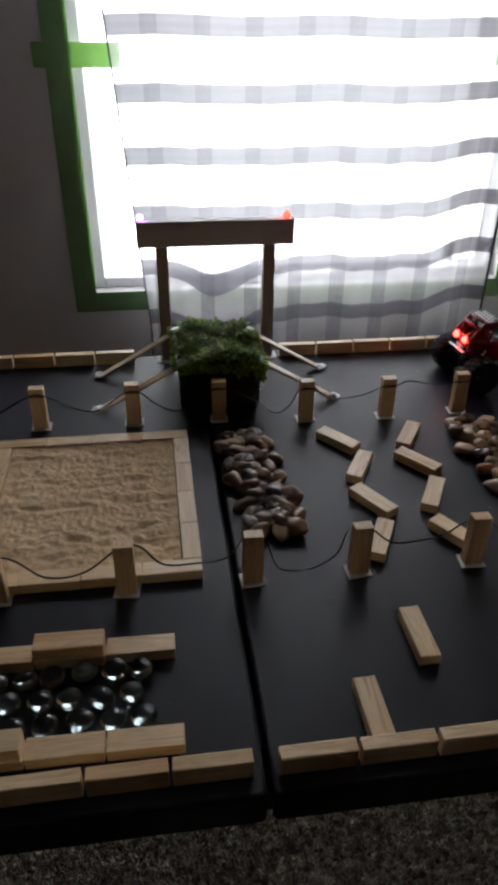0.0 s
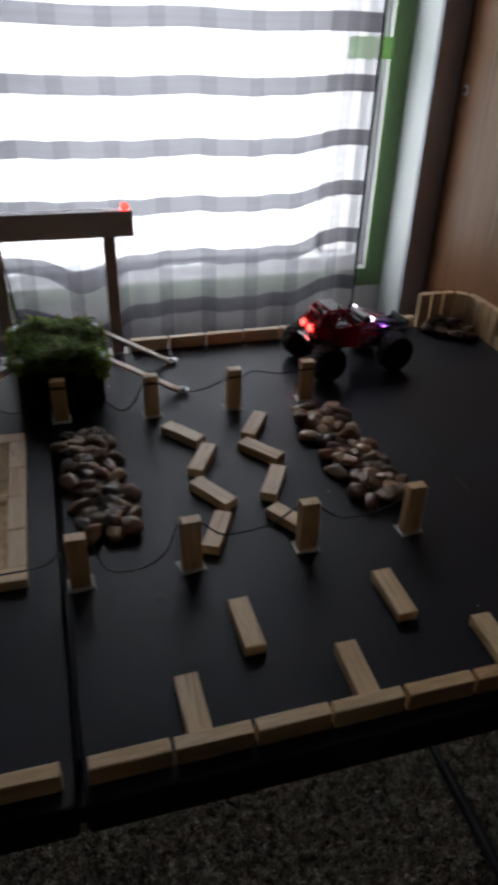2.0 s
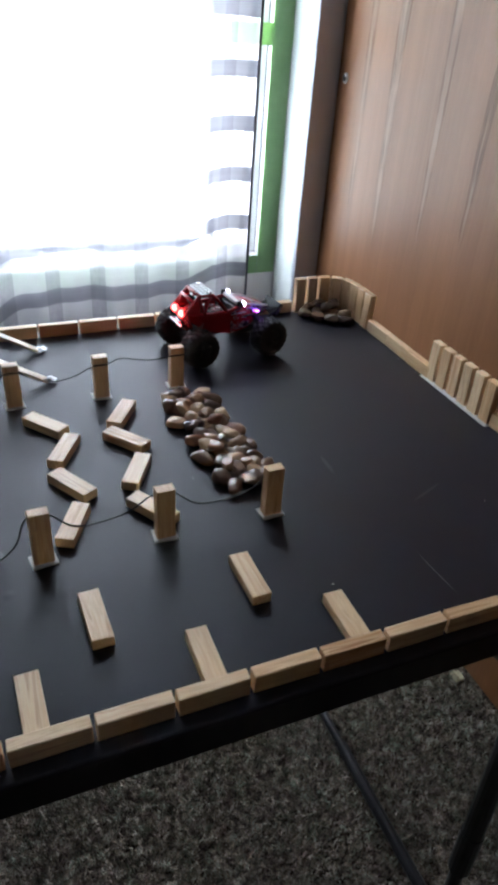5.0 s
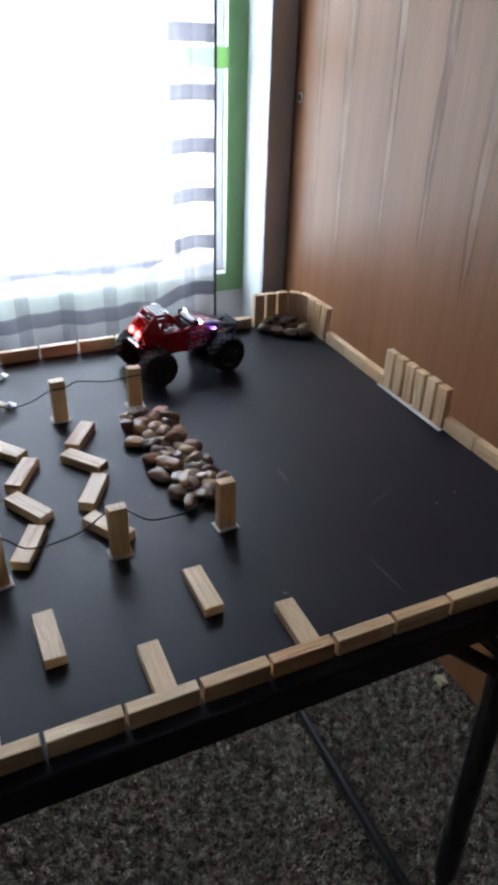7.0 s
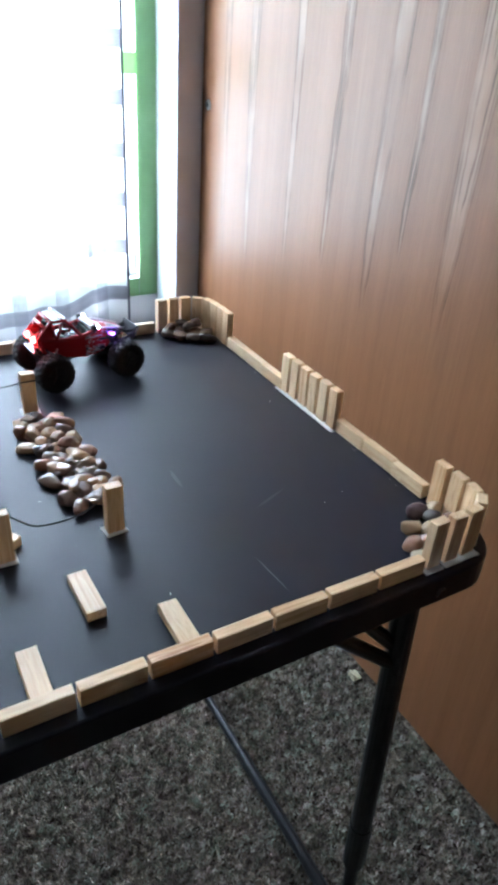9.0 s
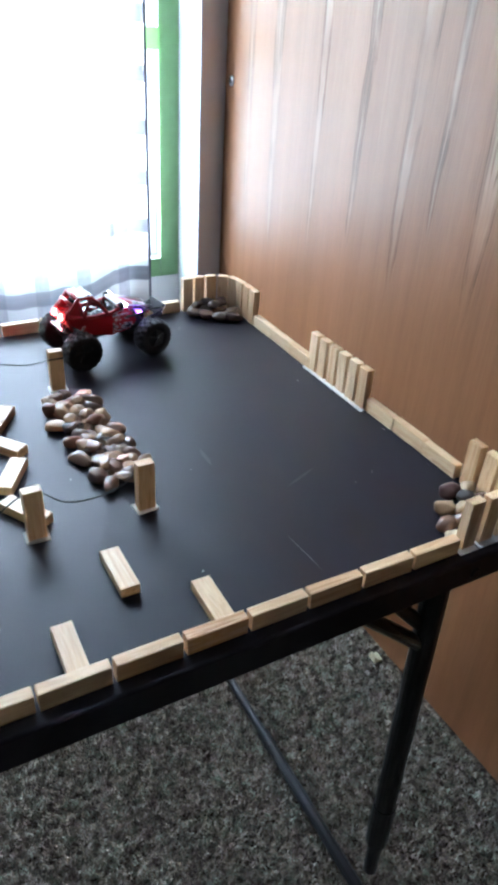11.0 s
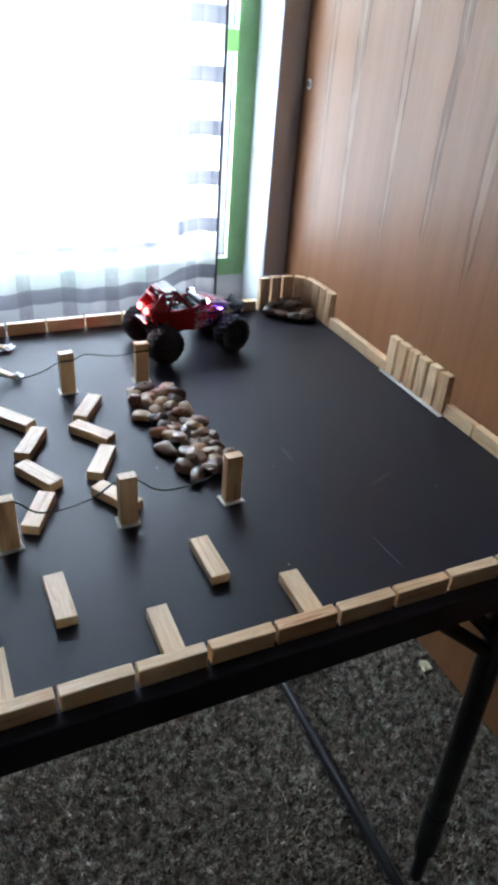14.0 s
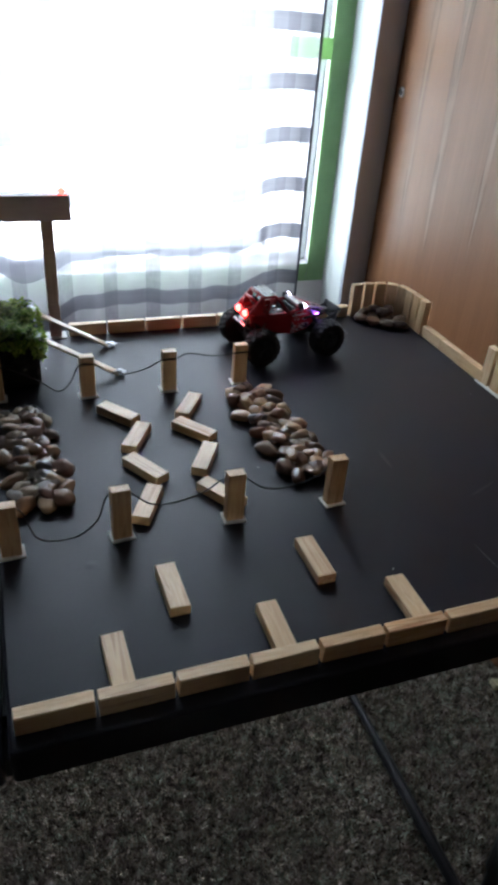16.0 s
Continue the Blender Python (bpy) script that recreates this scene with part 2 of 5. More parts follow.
    base = mixed(m, maths(m, "MULTIPLY", pale, 0.36), base, (0.34, 0.212, 0.128))
    base = mixed(m, 0.08, base, ramp(m, streak, [(0.32, (0.34, 0.32, 0.30)), (0.5, (0.52, 0.51, 0.50)), (0.68, (0.66, 0.65, 0.64))]), "OVERLAY")
    base = mixed(m, 0.13, base, ramp(m, fine, [(0.3, (0.30, 0.28, 0.26)), (0.7, (0.70, 0.68, 0.66))]), "OVERLAY")
    base = mixed(m, 0.40, base, ramp(m, wide, [(0.3, (0.40, 0.38, 0.36)), (0.7, (0.60, 0.58, 0.56))]), "OVERLAY")
    base = mixed(m, 0.13, base, ramp(m, flake, [(0.35, (0.36, 0.34, 0.32)), (0.65, (0.64, 0.63, 0.62))]), "OVERLAY")
    base = mixed(m, maths(m, "MULTIPLY", line, 0.74), base, (0.044, 0.023, 0.013))
    wire(m, base, shader(m).inputs["Base Color"])
    gloss = ramp(m, streak, [(0.3, (0.43,) * 3), (0.7, (0.36,) * 3)])
    wire(m, gloss, shader(m).inputs["Roughness"])
    level = maths(m, "ADD", maths(m, "ADD", 0.29, maths(m, "MULTIPLY", streak, 0.05)), maths(m, "MULTIPLY", pale, 0.06))
    wire(m, maths(m, "SUBTRACT", level, maths(m, "MULTIPLY", line, 0.22)), shader(m).inputs["Specular IOR Level"])
    bumped(m, maths(m, "SUBTRACT", maths(m, "ADD", fine, maths(m, "MULTIPLY", straight, 0.6)), line), 0.06, 0.0004)
    return m


VENEER = veneer_material()


def curtain_material():
    """Sheer plaid voile: white threads with dark bands across and pale grey bands down, laid out in metres of cloth."""
    m = material("plaid_voile", 0.9)
    t = m.node_tree
    uv = t.nodes.new("ShaderNodeTexCoord").outputs["UV"]
    sep = t.nodes.new("ShaderNodeSeparateXYZ")
    wire(m, uv, sep.inputs[0])
    across = maths(m, "FRACT", maths(m, "DIVIDE", maths(m, "ADD", sep.outputs[1], 0.1152 * 20 - 0.503), 0.1152))
    down = maths(m, "FRACT", maths(m, "DIVIDE", maths(m, "ADD", sep.outputs[0], 1.0 - 0.297), 0.1))
    band = maths(m, "MULTIPLY", maths(m, "LESS_THAN", across, 0.305), 1.0)
    thread = noise_of(m, coords(m, (140, 35, 1), "UV"), 1.0, 3, 0.7)
    bar = maths(m, "MULTIPLY", maths(m, "LESS_THAN", down, 0.32), maths(m, "ADD", 0.55, maths(m, "MULTIPLY", thread, 0.9)))
    weave = noise_of(m, coords(m, (1, 60, 900), "UV"), 1.0, 3)
    gather = ramp(m, maths(m, "ADD", sep.outputs[0], 0.15), [(0.13, (0.80,) * 3), (0.19, (0.55,) * 3), (0.30, (0, 0, 0)), (0.64, (0, 0, 0)), (0.77, (0.22,) * 3), (0.85, (0.5,) * 3), (0.925, (1, 1, 1))])
    inside = maths(m, "ADD", maths(m, "ADD", maths(m, "MULTIPLY", bar, 0.060), maths(m, "MULTIPLY", gather, 0.12)), 0.60)
    dark = maths(m, "MAXIMUM", maths(m, "MULTIPLY", band, inside), maths(m, "MULTIPLY", bar, 0.16))
    colour = ramp(m, dark, [(0.0, (0.72, 0.72, 0.73)), (0.18, (0.42, 0.42, 0.45)), (0.60, (0.215, 0.213, 0.24)), (0.80, (0.105, 0.103, 0.125))])
    colour = mixed(m, 0.25, colour, ramp(m, weave, [(0.3, (0.35,) * 3), (0.7, (0.65,) * 3)]), "OVERLAY")
    clear = ramp(m, dark, [(0.0, (0.48,) * 3), (0.18, (0.42,) * 3), (0.60, (0.080,) * 3), (0.80, (0.044,) * 3)])
    diffuse = t.nodes.new("ShaderNodeBsdfDiffuse")
    lucent = t.nodes.new("ShaderNodeBsdfTranslucent")
    glass = t.nodes.new("ShaderNodeBsdfTransparent")
    wire(m, colour, diffuse.inputs[0])
    wire(m, colour, lucent.inputs[0])
    one, two = t.nodes.new("ShaderNodeMixShader"), t.nodes.new("ShaderNodeMixShader")
    one.inputs[0].default_value = 0.20
    wire(m, diffuse.outputs[0], one.inputs[1])
    wire(m, lucent.outputs[0], one.inputs[2])
    wire(m, clear, two.inputs[0])
    wire(m, one.outputs[0], two.inputs[1])
    wire(m, glass.outputs[0], two.inputs[2])
    wire(m, two.outputs[0], t.nodes["Material Output"].inputs[0])
    return m


CURTAIN = curtain_material()
HEM = material("dark_hem", 0.9, (0.11, 0.11, 0.135))


def sand_material():
    m = material("play_sand", 0.95, spec=0.2)
    v = coords(m)
    a = noise_of(m, v, 2200, 2)
    b = noise_of(m, v, 45, 4)
    base = ramp(m, a, [(0.25, (0.54, 0.375, 0.215)), (0.5, (0.79, 0.56, 0.345)), (0.75, (0.90, 0.69, 0.45))])
    base = mixed(m, 0.3, base, ramp(m, b, [(0.3, (0.4,) * 3), (0.7, (0.6,) * 3)]), "OVERLAY")
    wire(m, base, shader(m).inputs["Base Color"])
    bumped(m, a, 0.5, 0.0008)
    return m


SAND = sand_material()


def pebble_material(name, stops):
    m = material(name, 0.24)
    shader(m).inputs["Coat Weight"].default_value, shader(m).inputs["Coat Roughness"].default_value = 0.35, 0.14
    info = m.node_tree.nodes.new("ShaderNodeObjectInfo").outputs["Random"]
    tint = ramp(m, info, stops)
    v = coords(m, shuffle=True)
    spot = noise_of(m, v, 90, 5, 0.65, 0.8)
    vein = noise_of(m, coords(m, (0.4, 0.4, 2.6), shuffle=True), 150, 3, 0.6, 0.6)
    fine = noise_of(m, v, 600, 3)
    base = mixed(m, 0.65, tint, ramp(m, spot, [(0.3, (0.25, 0.22, 0.2)), (0.7, (0.72, 0.7, 0.66))]), "OVERLAY")
    base = mixed(m, 0.30, base, ramp(m, vein, [(0.35, (0.28, 0.26, 0.25)), (0.65, (0.70, 0.68, 0.64))]), "OVERLAY")
    base = mixed(m, 0.3, base, ramp(m, fine, [(0.3, (0.35,) * 3), (0.7, (0.62,) * 3)]), "OVERLAY")
    wire(m, base, shader(m).inputs["Base Color"])
    wire(m, ramp(m, spot, [(0.3, (0.12,) * 3), (0.7, (0.38,) * 3)]), shader(m).inputs["Roughness"])
    bumped(m, fine, 0.12, 0.0006)
    return m


RUSSET = pebble_material("wet_russet_pebble", [(0.0, (0.15, 0.080, 0.052)), (0.12, (0.27, 0.165, 0.10)), (0.24, (0.045, 0.043, 0.047)), (0.34, (0.20, 0.115, 0.074)), (0.46, (0.42, 0.315, 0.21)), (0.56, (0.115, 0.112, 0.118)),
                                               (0.66, (0.28, 0.215, 0.155)), (0.76, (0.060, 0.055, 0.055)), (0.86, (0.21, 0.095, 0.060)), (0.93, (0.17, 0.155, 0.145)), (1.0, (0.36, 0.28, 0.20))])
PEBBLE = pebble_material("polished_pebble", [(0.0, (0.24, 0.105, 0.058)), (0.10, (0.36, 0.198, 0.112)), (0.20, (0.50, 0.33, 0.195)), (0.30, (0.055, 0.042, 0.040)), (0.40, (0.28, 0.140, 0.080)), (0.52, (0.55, 0.38, 0.23)),
                                            (0.62, (0.16, 0.078, 0.050)), (0.72, (0.22, 0.160, 0.132)), (0.82, (0.37, 0.155, 0.082)), (0.90, (0.080, 0.060, 0.055)), (1.0, (0.44, 0.27, 0.155))])
PURPLE_STONE = pebble_material("purple_pebble", [(0.0, (0.090, 0.055, 0.062)), (1.0, (0.115, 0.070, 0.078))])
SLATE_STONE = pebble_material("slate_pebble", [(0.0, (0.085, 0.083, 0.092)), (1.0, (0.13, 0.125, 0.13))])
TAN_STONE = pebble_material("tan_pebble", [(0.0, (0.38, 0.285, 0.18)), (1.0, (0.48, 0.37, 0.24))])
BROWN_STONE = pebble_material("brown_pebble", [(0.0, (0.17, 0.092, 0.066)), (1.0, (0.22, 0.125, 0.090))])
CREAM_STONE = pebble_material("cream_pebble", [(0.0, (0.66, 0.58, 0.45)), (1.0, (0.72, 0.64, 0.51))])
GLUE = material("clear_glue", 0.10, (0.90, 0.76, 0.64))
shader(GLUE).inputs["Transmission Weight"].default_value = 0.78
BEAD_GLASS = material("clear_glass", 0.10, (0.46, 0.58, 0.58))
shader(BEAD_GLASS).inputs["Transmission Weight"].default_value = 1.0
shader(BEAD_GLASS).inputs["IOR"].default_value = 1.5
CARD = material("white_card", 0.8, (0.74, 0.73, 0.70))
bumped(CARD, noise_of(CARD, coords(CARD), 400, 3), 0.2, 0.0004)
FOIL = material("crumpled_foil", 0.34, (0.62, 0.62, 0.64), 1.0)
CORD = material("black_cord", 0.6, (0.012, 0.012, 0.013))
SOIL = material("dark_foam", 0.95, (0.012, 0.014, 0.010))
bumped(SOIL, noise_of(SOIL, coords(SOIL), 130, 4), 0.8, 0.006)


def moss_material():
    m = material("green_moss", 0.6)
    g = m.node_tree.nodes.new("ShaderNodeNewGeometry").outputs["Random Per Island"]
    big = noise_of(m, coords(m), 70, 3)
    base = ramp(m, g, [(0.0, (0.050, 0.105, 0.010)), (0.35, (0.15, 0.27, 0.020)), (0.75, (0.29, 0.42, 0.045)), (1.0, (0.56, 0.60, 0.18))])
    base = mixed(m, 0.5, base, ramp(m, big, [(0.35, (0.30, 0.34, 0.22)), (0.65, (0.62, 0.7, 0.4))]), "OVERLAY")
    olive = ramp(m, noise_of(m, coords(m), 28, 2), [(0.48, (0, 0, 0)), (0.62, (1, 1, 1))])
    base = mixed(m, maths(m, "MULTIPLY", olive, 0.40), base, (0.24, 0.20, 0.045))
    wire(m, base, shader(m).inputs["Base Color"])
    t = m.node_tree
    lucent, mix = t.nodes.new("ShaderNodeBsdfTranslucent"), t.nodes.new("ShaderNodeMixShader")
    mix.inputs[0].default_value = 0.58
    wire(m, base, lucent.inputs[0])
    wire(m, shader(m).outputs[0], mix.inputs[1])
    wire(m, lucent.outputs[0], mix.inputs[2])
    wire(m, mix.outputs[0], t.nodes["Material Output"].inputs[0])
    return m


MOSS = moss_material()


# ---- mesh tools ----
def mesh_object(name, bm, mat, smooth=False):
    me = bpy.data.meshes.new(name)
    bm.normal_update()
    bm.to_mesh(me)
    bm.free()
    for one in (mat if isinstance(mat, (list, tuple)) else [mat]):
        me.materials.append(one)
    if smooth:
        for p in me.polygons:
            p.use_smooth = True
    return new(name, me)


def part(name, bm, mat, parent, label="", smooth=False):
    ob = mesh_object(name, bm, mat, smooth)
    ob.parent = parent
    if label:
        tagged(ob, label)
    return ob


def empty(name, m=None, **tags):
    ob = new(name)
    ob.empty_display_size = 0.02
    if m is not None:
        ob.matrix_world = m
    return tagged(ob, **tags)


def box(bm, size, m=None, bevel=0.0, segments=1):
    r = bmesh.ops.create_cube(bm, size=1.0)
    vs = r["verts"]
    bmesh.ops.scale(bm, vec=size, verts=vs)
    if bevel:
        edges = list({e for v in vs for e in v.link_edges})
        out = bmesh.ops.bevel(bm, geom=edges, offset=bevel, segments=segments, affect="EDGES", profile=0.6)
        vs = list({v for f in out["faces"] for v in f.verts} | {v for v in vs if v.is_valid})
    if m is not None:
        bmesh.ops.transform(bm, matrix=m, verts=vs)
    return vs


def boxed(size, m=None, bevel=0.0, segments=1):
    bm = bmesh.new()
    box(bm, size, m, bevel, segments)
    return bm


def span(bm, lo, hi, bevel=0.0):
    """A box from one corner to the other."""
    lo, hi = Vector(lo), Vector(hi)
    return box(bm, hi - lo, Matrix.Translation((lo + hi) / 2), bevel)


def spanned(lo, hi, bevel=0.0):
    bm = bmesh.new()
    span(bm, lo, hi, bevel)
    return bm


def tube(bm, a, b, r, sides=8, r2=None):
    a, b = Vector(a), Vector(b)
    d = b - a
    m = Matrix.Translation((a + b) / 2) @ d.to_track_quat("Z", "Y").to_matrix().to_4x4()
    bmesh.ops.create_cone(bm, cap_ends=True, segments=sides, radius1=r, radius2=r if r2 is None else r2, depth=d.length, matrix=m)


def chain(bm, points, r, sides=6):
    for a, b in zip(points, points[1:]):
        tube(bm, a, b, r, sides)


def cord_curve(name, points, r, mat):
    """A smooth round cord through the points, as one mesh."""
    pts = [Vector(p) for p in points]
    fine = []
    for i in range(len(pts) - 1):
        p0, p1, p2, p3 = pts[max(i - 1, 0)], pts[i], pts[i + 1], pts[min(i + 2, len(pts) - 1)]
        for k in range(6):
            s = k / 6
            fine.append(0.5 * ((2 * p1) + (p2 - p0) * s + (2 * p0 - 5 * p1 + 4 * p2 - p3) * s * s + (3 * p1 - p0 - 3 * p2 + p3) * s ** 3))
    fine.append(pts[-1])
    bm = bmesh.new()
    rings = []
    for i, p in enumerate(fine):
        d = (fine[min(i + 1, len(fine) - 1)] - fine[max(i - 1, 0)]).normalized()
        side = d.cross(Vector((0, 0, 1)))
        side = side.normalized() if side.length > 1e-4 else Vector((1, 0, 0))
        up = side.cross(d)
        rings.append([bm.verts.new(p + r * (math.cos(a) * side + math.sin(a) * up)) for a in (k * math.tau / 8 for k in range(8))])
    for u, v in zip(rings, rings[1:]):
        for k in range(8):
            bm.faces.new((u[k], u[(k + 1) % 8], v[(k + 1) % 8], v[k]))
    bm.faces.new(rings[0][::-1])
    bm.faces.new(rings[-1])
    return mesh_object(name, bm, mat, True)


def structure(name, bm, mat, label="", category=""):
    return tagged(mesh_object(name, bm, mat), label=label, category=category, kind="structure")


# ---- room ----
X0, X1, Y0, Y1, TOP = -1.7, DOOR_X, -1.9, WALL_Y, 2.4
WX0, WX1, WZ0, WZ1 = -0.144, 0.838, 0.562, 2.04      # window opening

structure("floor", spanned((X0 - 0.1, Y0 - 0.1, -0.1), (X1 + 0.75, Y1 + 0.1, -0.006)), CARPET, "speckled brown and grey cut-pile carpet", "carpet")
structure("ceiling", spanned((X0 - 0.1, Y0 - 0.1, TOP), (X1 + 0.75, Y1 + 0.1, TOP + 0.1)), CEILING, "unseen ceiling, greyed to cut bounce light", "ceiling")
bm = bmesh.new()
span(bm, (X0, WALL_Y, -0.006), (WX0, WALL_Y + 0.14, TOP))
span(bm, (WX1, WALL_Y, -0.006), (X1 + 0.12, WALL_Y + 0.14, TOP))
span(bm, (WX0, WALL_Y, -0.006), (WX1, WALL_Y + 0.14, WZ0))
span(bm, (WX0, WALL_Y, WZ1), (WX1, WALL_Y + 0.14, TOP))
structure("wall_north", bm, WALL, "taupe painted wall round the window", "wall")
structure("wall_west", spanned((X0 - 0.1, Y0, -0.006), (X0, Y1 + 0.14, TOP)), DARK_WALL, "unseen wall, darkened to cut bounce light", "wall")
structure("wall_south", spanned((X0 - 0.1, Y0 - 0.1, -0.006), (X1 + 0.75, Y0, TOP)), DARK_WALL, "unseen wall, darkened to cut bounce light", "wall")
bm = bmesh.new()
span(bm, (X1 + 0.65, Y0, -0.006), (X1 + 0.75, Y1 + 0.14, TOP))
structure("wall_east", bm, WALL, "plain back wall of the closet", "wall")
structure("wall_header", spanned((X1 - 0.01, Y0, 2.06), (X1 + 0.1, Y1 - 0.002, TOP - 0.002)), WALL, "taupe wall above the sliding doors", "wall")
structure("door_jamb", spanned((0.8835, 1.4500, -0.004), (X1 + 0.03, 1.4580, 2.058), 0.002), JAMB, "greyish brown casing beside the sliding door", "jamb")
structure("wall_return", spanned((0.8890, 1.4585, -0.004), (X1 + 0.10, WALL_Y - 0.001, 2.058)), WALL, "short taupe wall between window and closet", "wall")
structure("trim", spanned((0.8830, 1.4585, -0.004), (0.8885, WALL_Y - 0.001, 2.05), 0.001), WHITE_TRIM, "white glossy upright trim on the wall's return", "trim")

# sliding doors
door = empty("door_1", pose(X1, 0, 0), label="oak veneer sliding closet door with a round metal pull", category="door", kind="structure")
part("panel", spanned((0, 0.10, 0.004), (0.032, 1.4485, 2.055), 0.002), VENEER, door)
bm = bmesh.new()
bmesh.ops.create_cone(bm, cap_ends=True, segments=28, radius1=0.0110, radius2=0.0095, depth=0.004, matrix=pose(-0.0015, 1.416, 0.983, 0, -90, 0))
part("finger_pull", bm, STEEL, door, "small round brushed metal finger pull", True)
bm = bmesh.new()
bmesh.ops.create_cone(bm, cap_ends=True, segments=24, radius1=0.0072, radius2=0.0066, depth=0.003, matrix=pose(-0.0034, 1.416, 0.983, 0, -90, 0))
part("pull_recess", bm, BLACK_METAL, door, "dark recess of the pull", True)
door = empty("door_2", pose(X1 + 0.04, 0, 0), label="second oak veneer sliding closet door behind the first", category="door", kind="structure")
part("panel", spanned((0, Y0, 0.004), (0.032, 0.16, 2.055), 0.002), VENEER, door)
GUIDE = material("yellowed_plastic", 0.4, (0.52, 0.47, 0.30))
guide = empty("door_guide", pose(X1 - 0.022, 0.630, -0.004), label="small yellowed plastic floor guide at the sliding door", category="door guide")
bm = bmesh.new()
span(bm, (-0.010, -0.011, 0), (0.010, 0.011, 0.006), 0.001)
part("base", bm, GUIDE, guide)
bm = bmesh.new()
span(bm, (-0.009, -0.009, 0.0055), (-0.005, 0.009, 0.016), 0.001)
part("fin", bm, GUIDE, guide)

# window
win = empty("window_1", pose(0, WALL_Y, 0), label="white vinyl window behind a sheer curtain, bright daylight outside", category="window", kind="structure")
FW = 0.024
for name, lo, hi in (("side_frame", (WX0, 0.03, WZ0), (WX0 + FW, 0.09, WZ1)), ("side_frame", (WX1 - 0.020, 0.03, WZ0), (WX1, 0.09, WZ1)),
                     ("bottom_frame", (WX0 + FW, 0.028, WZ0), (WX1 - 0.020, 0.09, WZ0 + FW)), ("top_frame", (WX0 + FW, 0.03, WZ1 - FW), (WX1 - 0.020, 0.09, WZ1)),
                     ("meeting_rail", (WX0 + FW, 0.034, 1.30), (WX1 - 0.020, 0.08, 1.335))):
    part(name, spanned(lo, hi, 0.003), VINYL, win)
part("latch", spanned((0.709, 0.010, 0.606), (0.719, 0.0275, 0.652), 0.002), LATCH, win, "small dark window latch")
PANE = material("window_glass", 0.0, (0.95, 0.97, 0.97))
shader(PANE).inputs["Transmission Weight"].default_value = 1.0
shader(PANE).inputs["IOR"].default_value = 1.02
for z0, z1 in ((WZ0 + FW, 1.30), (1.335, WZ1 - FW)):
    pane = part("pane", spanned((WX0 + FW, 0.055, z0), (WX1 - 0.020, 0.059, z1)), PANE, win)
    pane.visible_shadow = False
for name, lo, hi in (("masking_tape", (WX0 - 0.046, -0.0012, WZ0 - 0.046), (WX0 + 0.004, 0.0, WZ1)), ("masking_tape", (WX1 - 0.004, -0.0012, WZ0 - 0.046), (WX1 + 0.044, 0.0, WZ1)),
                     ("masking_tape", (WX0 + 0.005, -0.0012, WZ0 - 0.046), (WX1 - 0.005, 0.0, WZ0 - 0.001)),
                     ("masking_tape", (WX0 - 0.068, -0.0030, 1.022), (WX0 + 0.100, -0.0018, 1.066)), ("masking_tape", (WX1 - 0.105, -0.0030, 1.028), (WX1 + 0.0445, -0.0018, 1.070))):
    part(name, spanned(lo, hi), TAPE, win, "strip of green masking tape")

DAY = bpy.data.materials.new("bright_overcast_sky")
DAY.use_nodes = True
DAY.node_tree.nodes.clear()
em = DAY.node_tree.nodes.new("ShaderNodeEmission")
em.inputs[0].default_value, em.inputs[1].default_value = (0.90, 0.96, 1.0, 1), 3.5
DAY.node_tree.links.new(em.outputs[0], DAY.node_tree.nodes.new("ShaderNodeOutputMaterial").inputs[0])
bm = bmesh.new()
span(bm, (-7, 6, -3), (8, 6.02, 7))
structure("backdrop", bm, DAY, "bright white overcast sky outside the window", "sky")


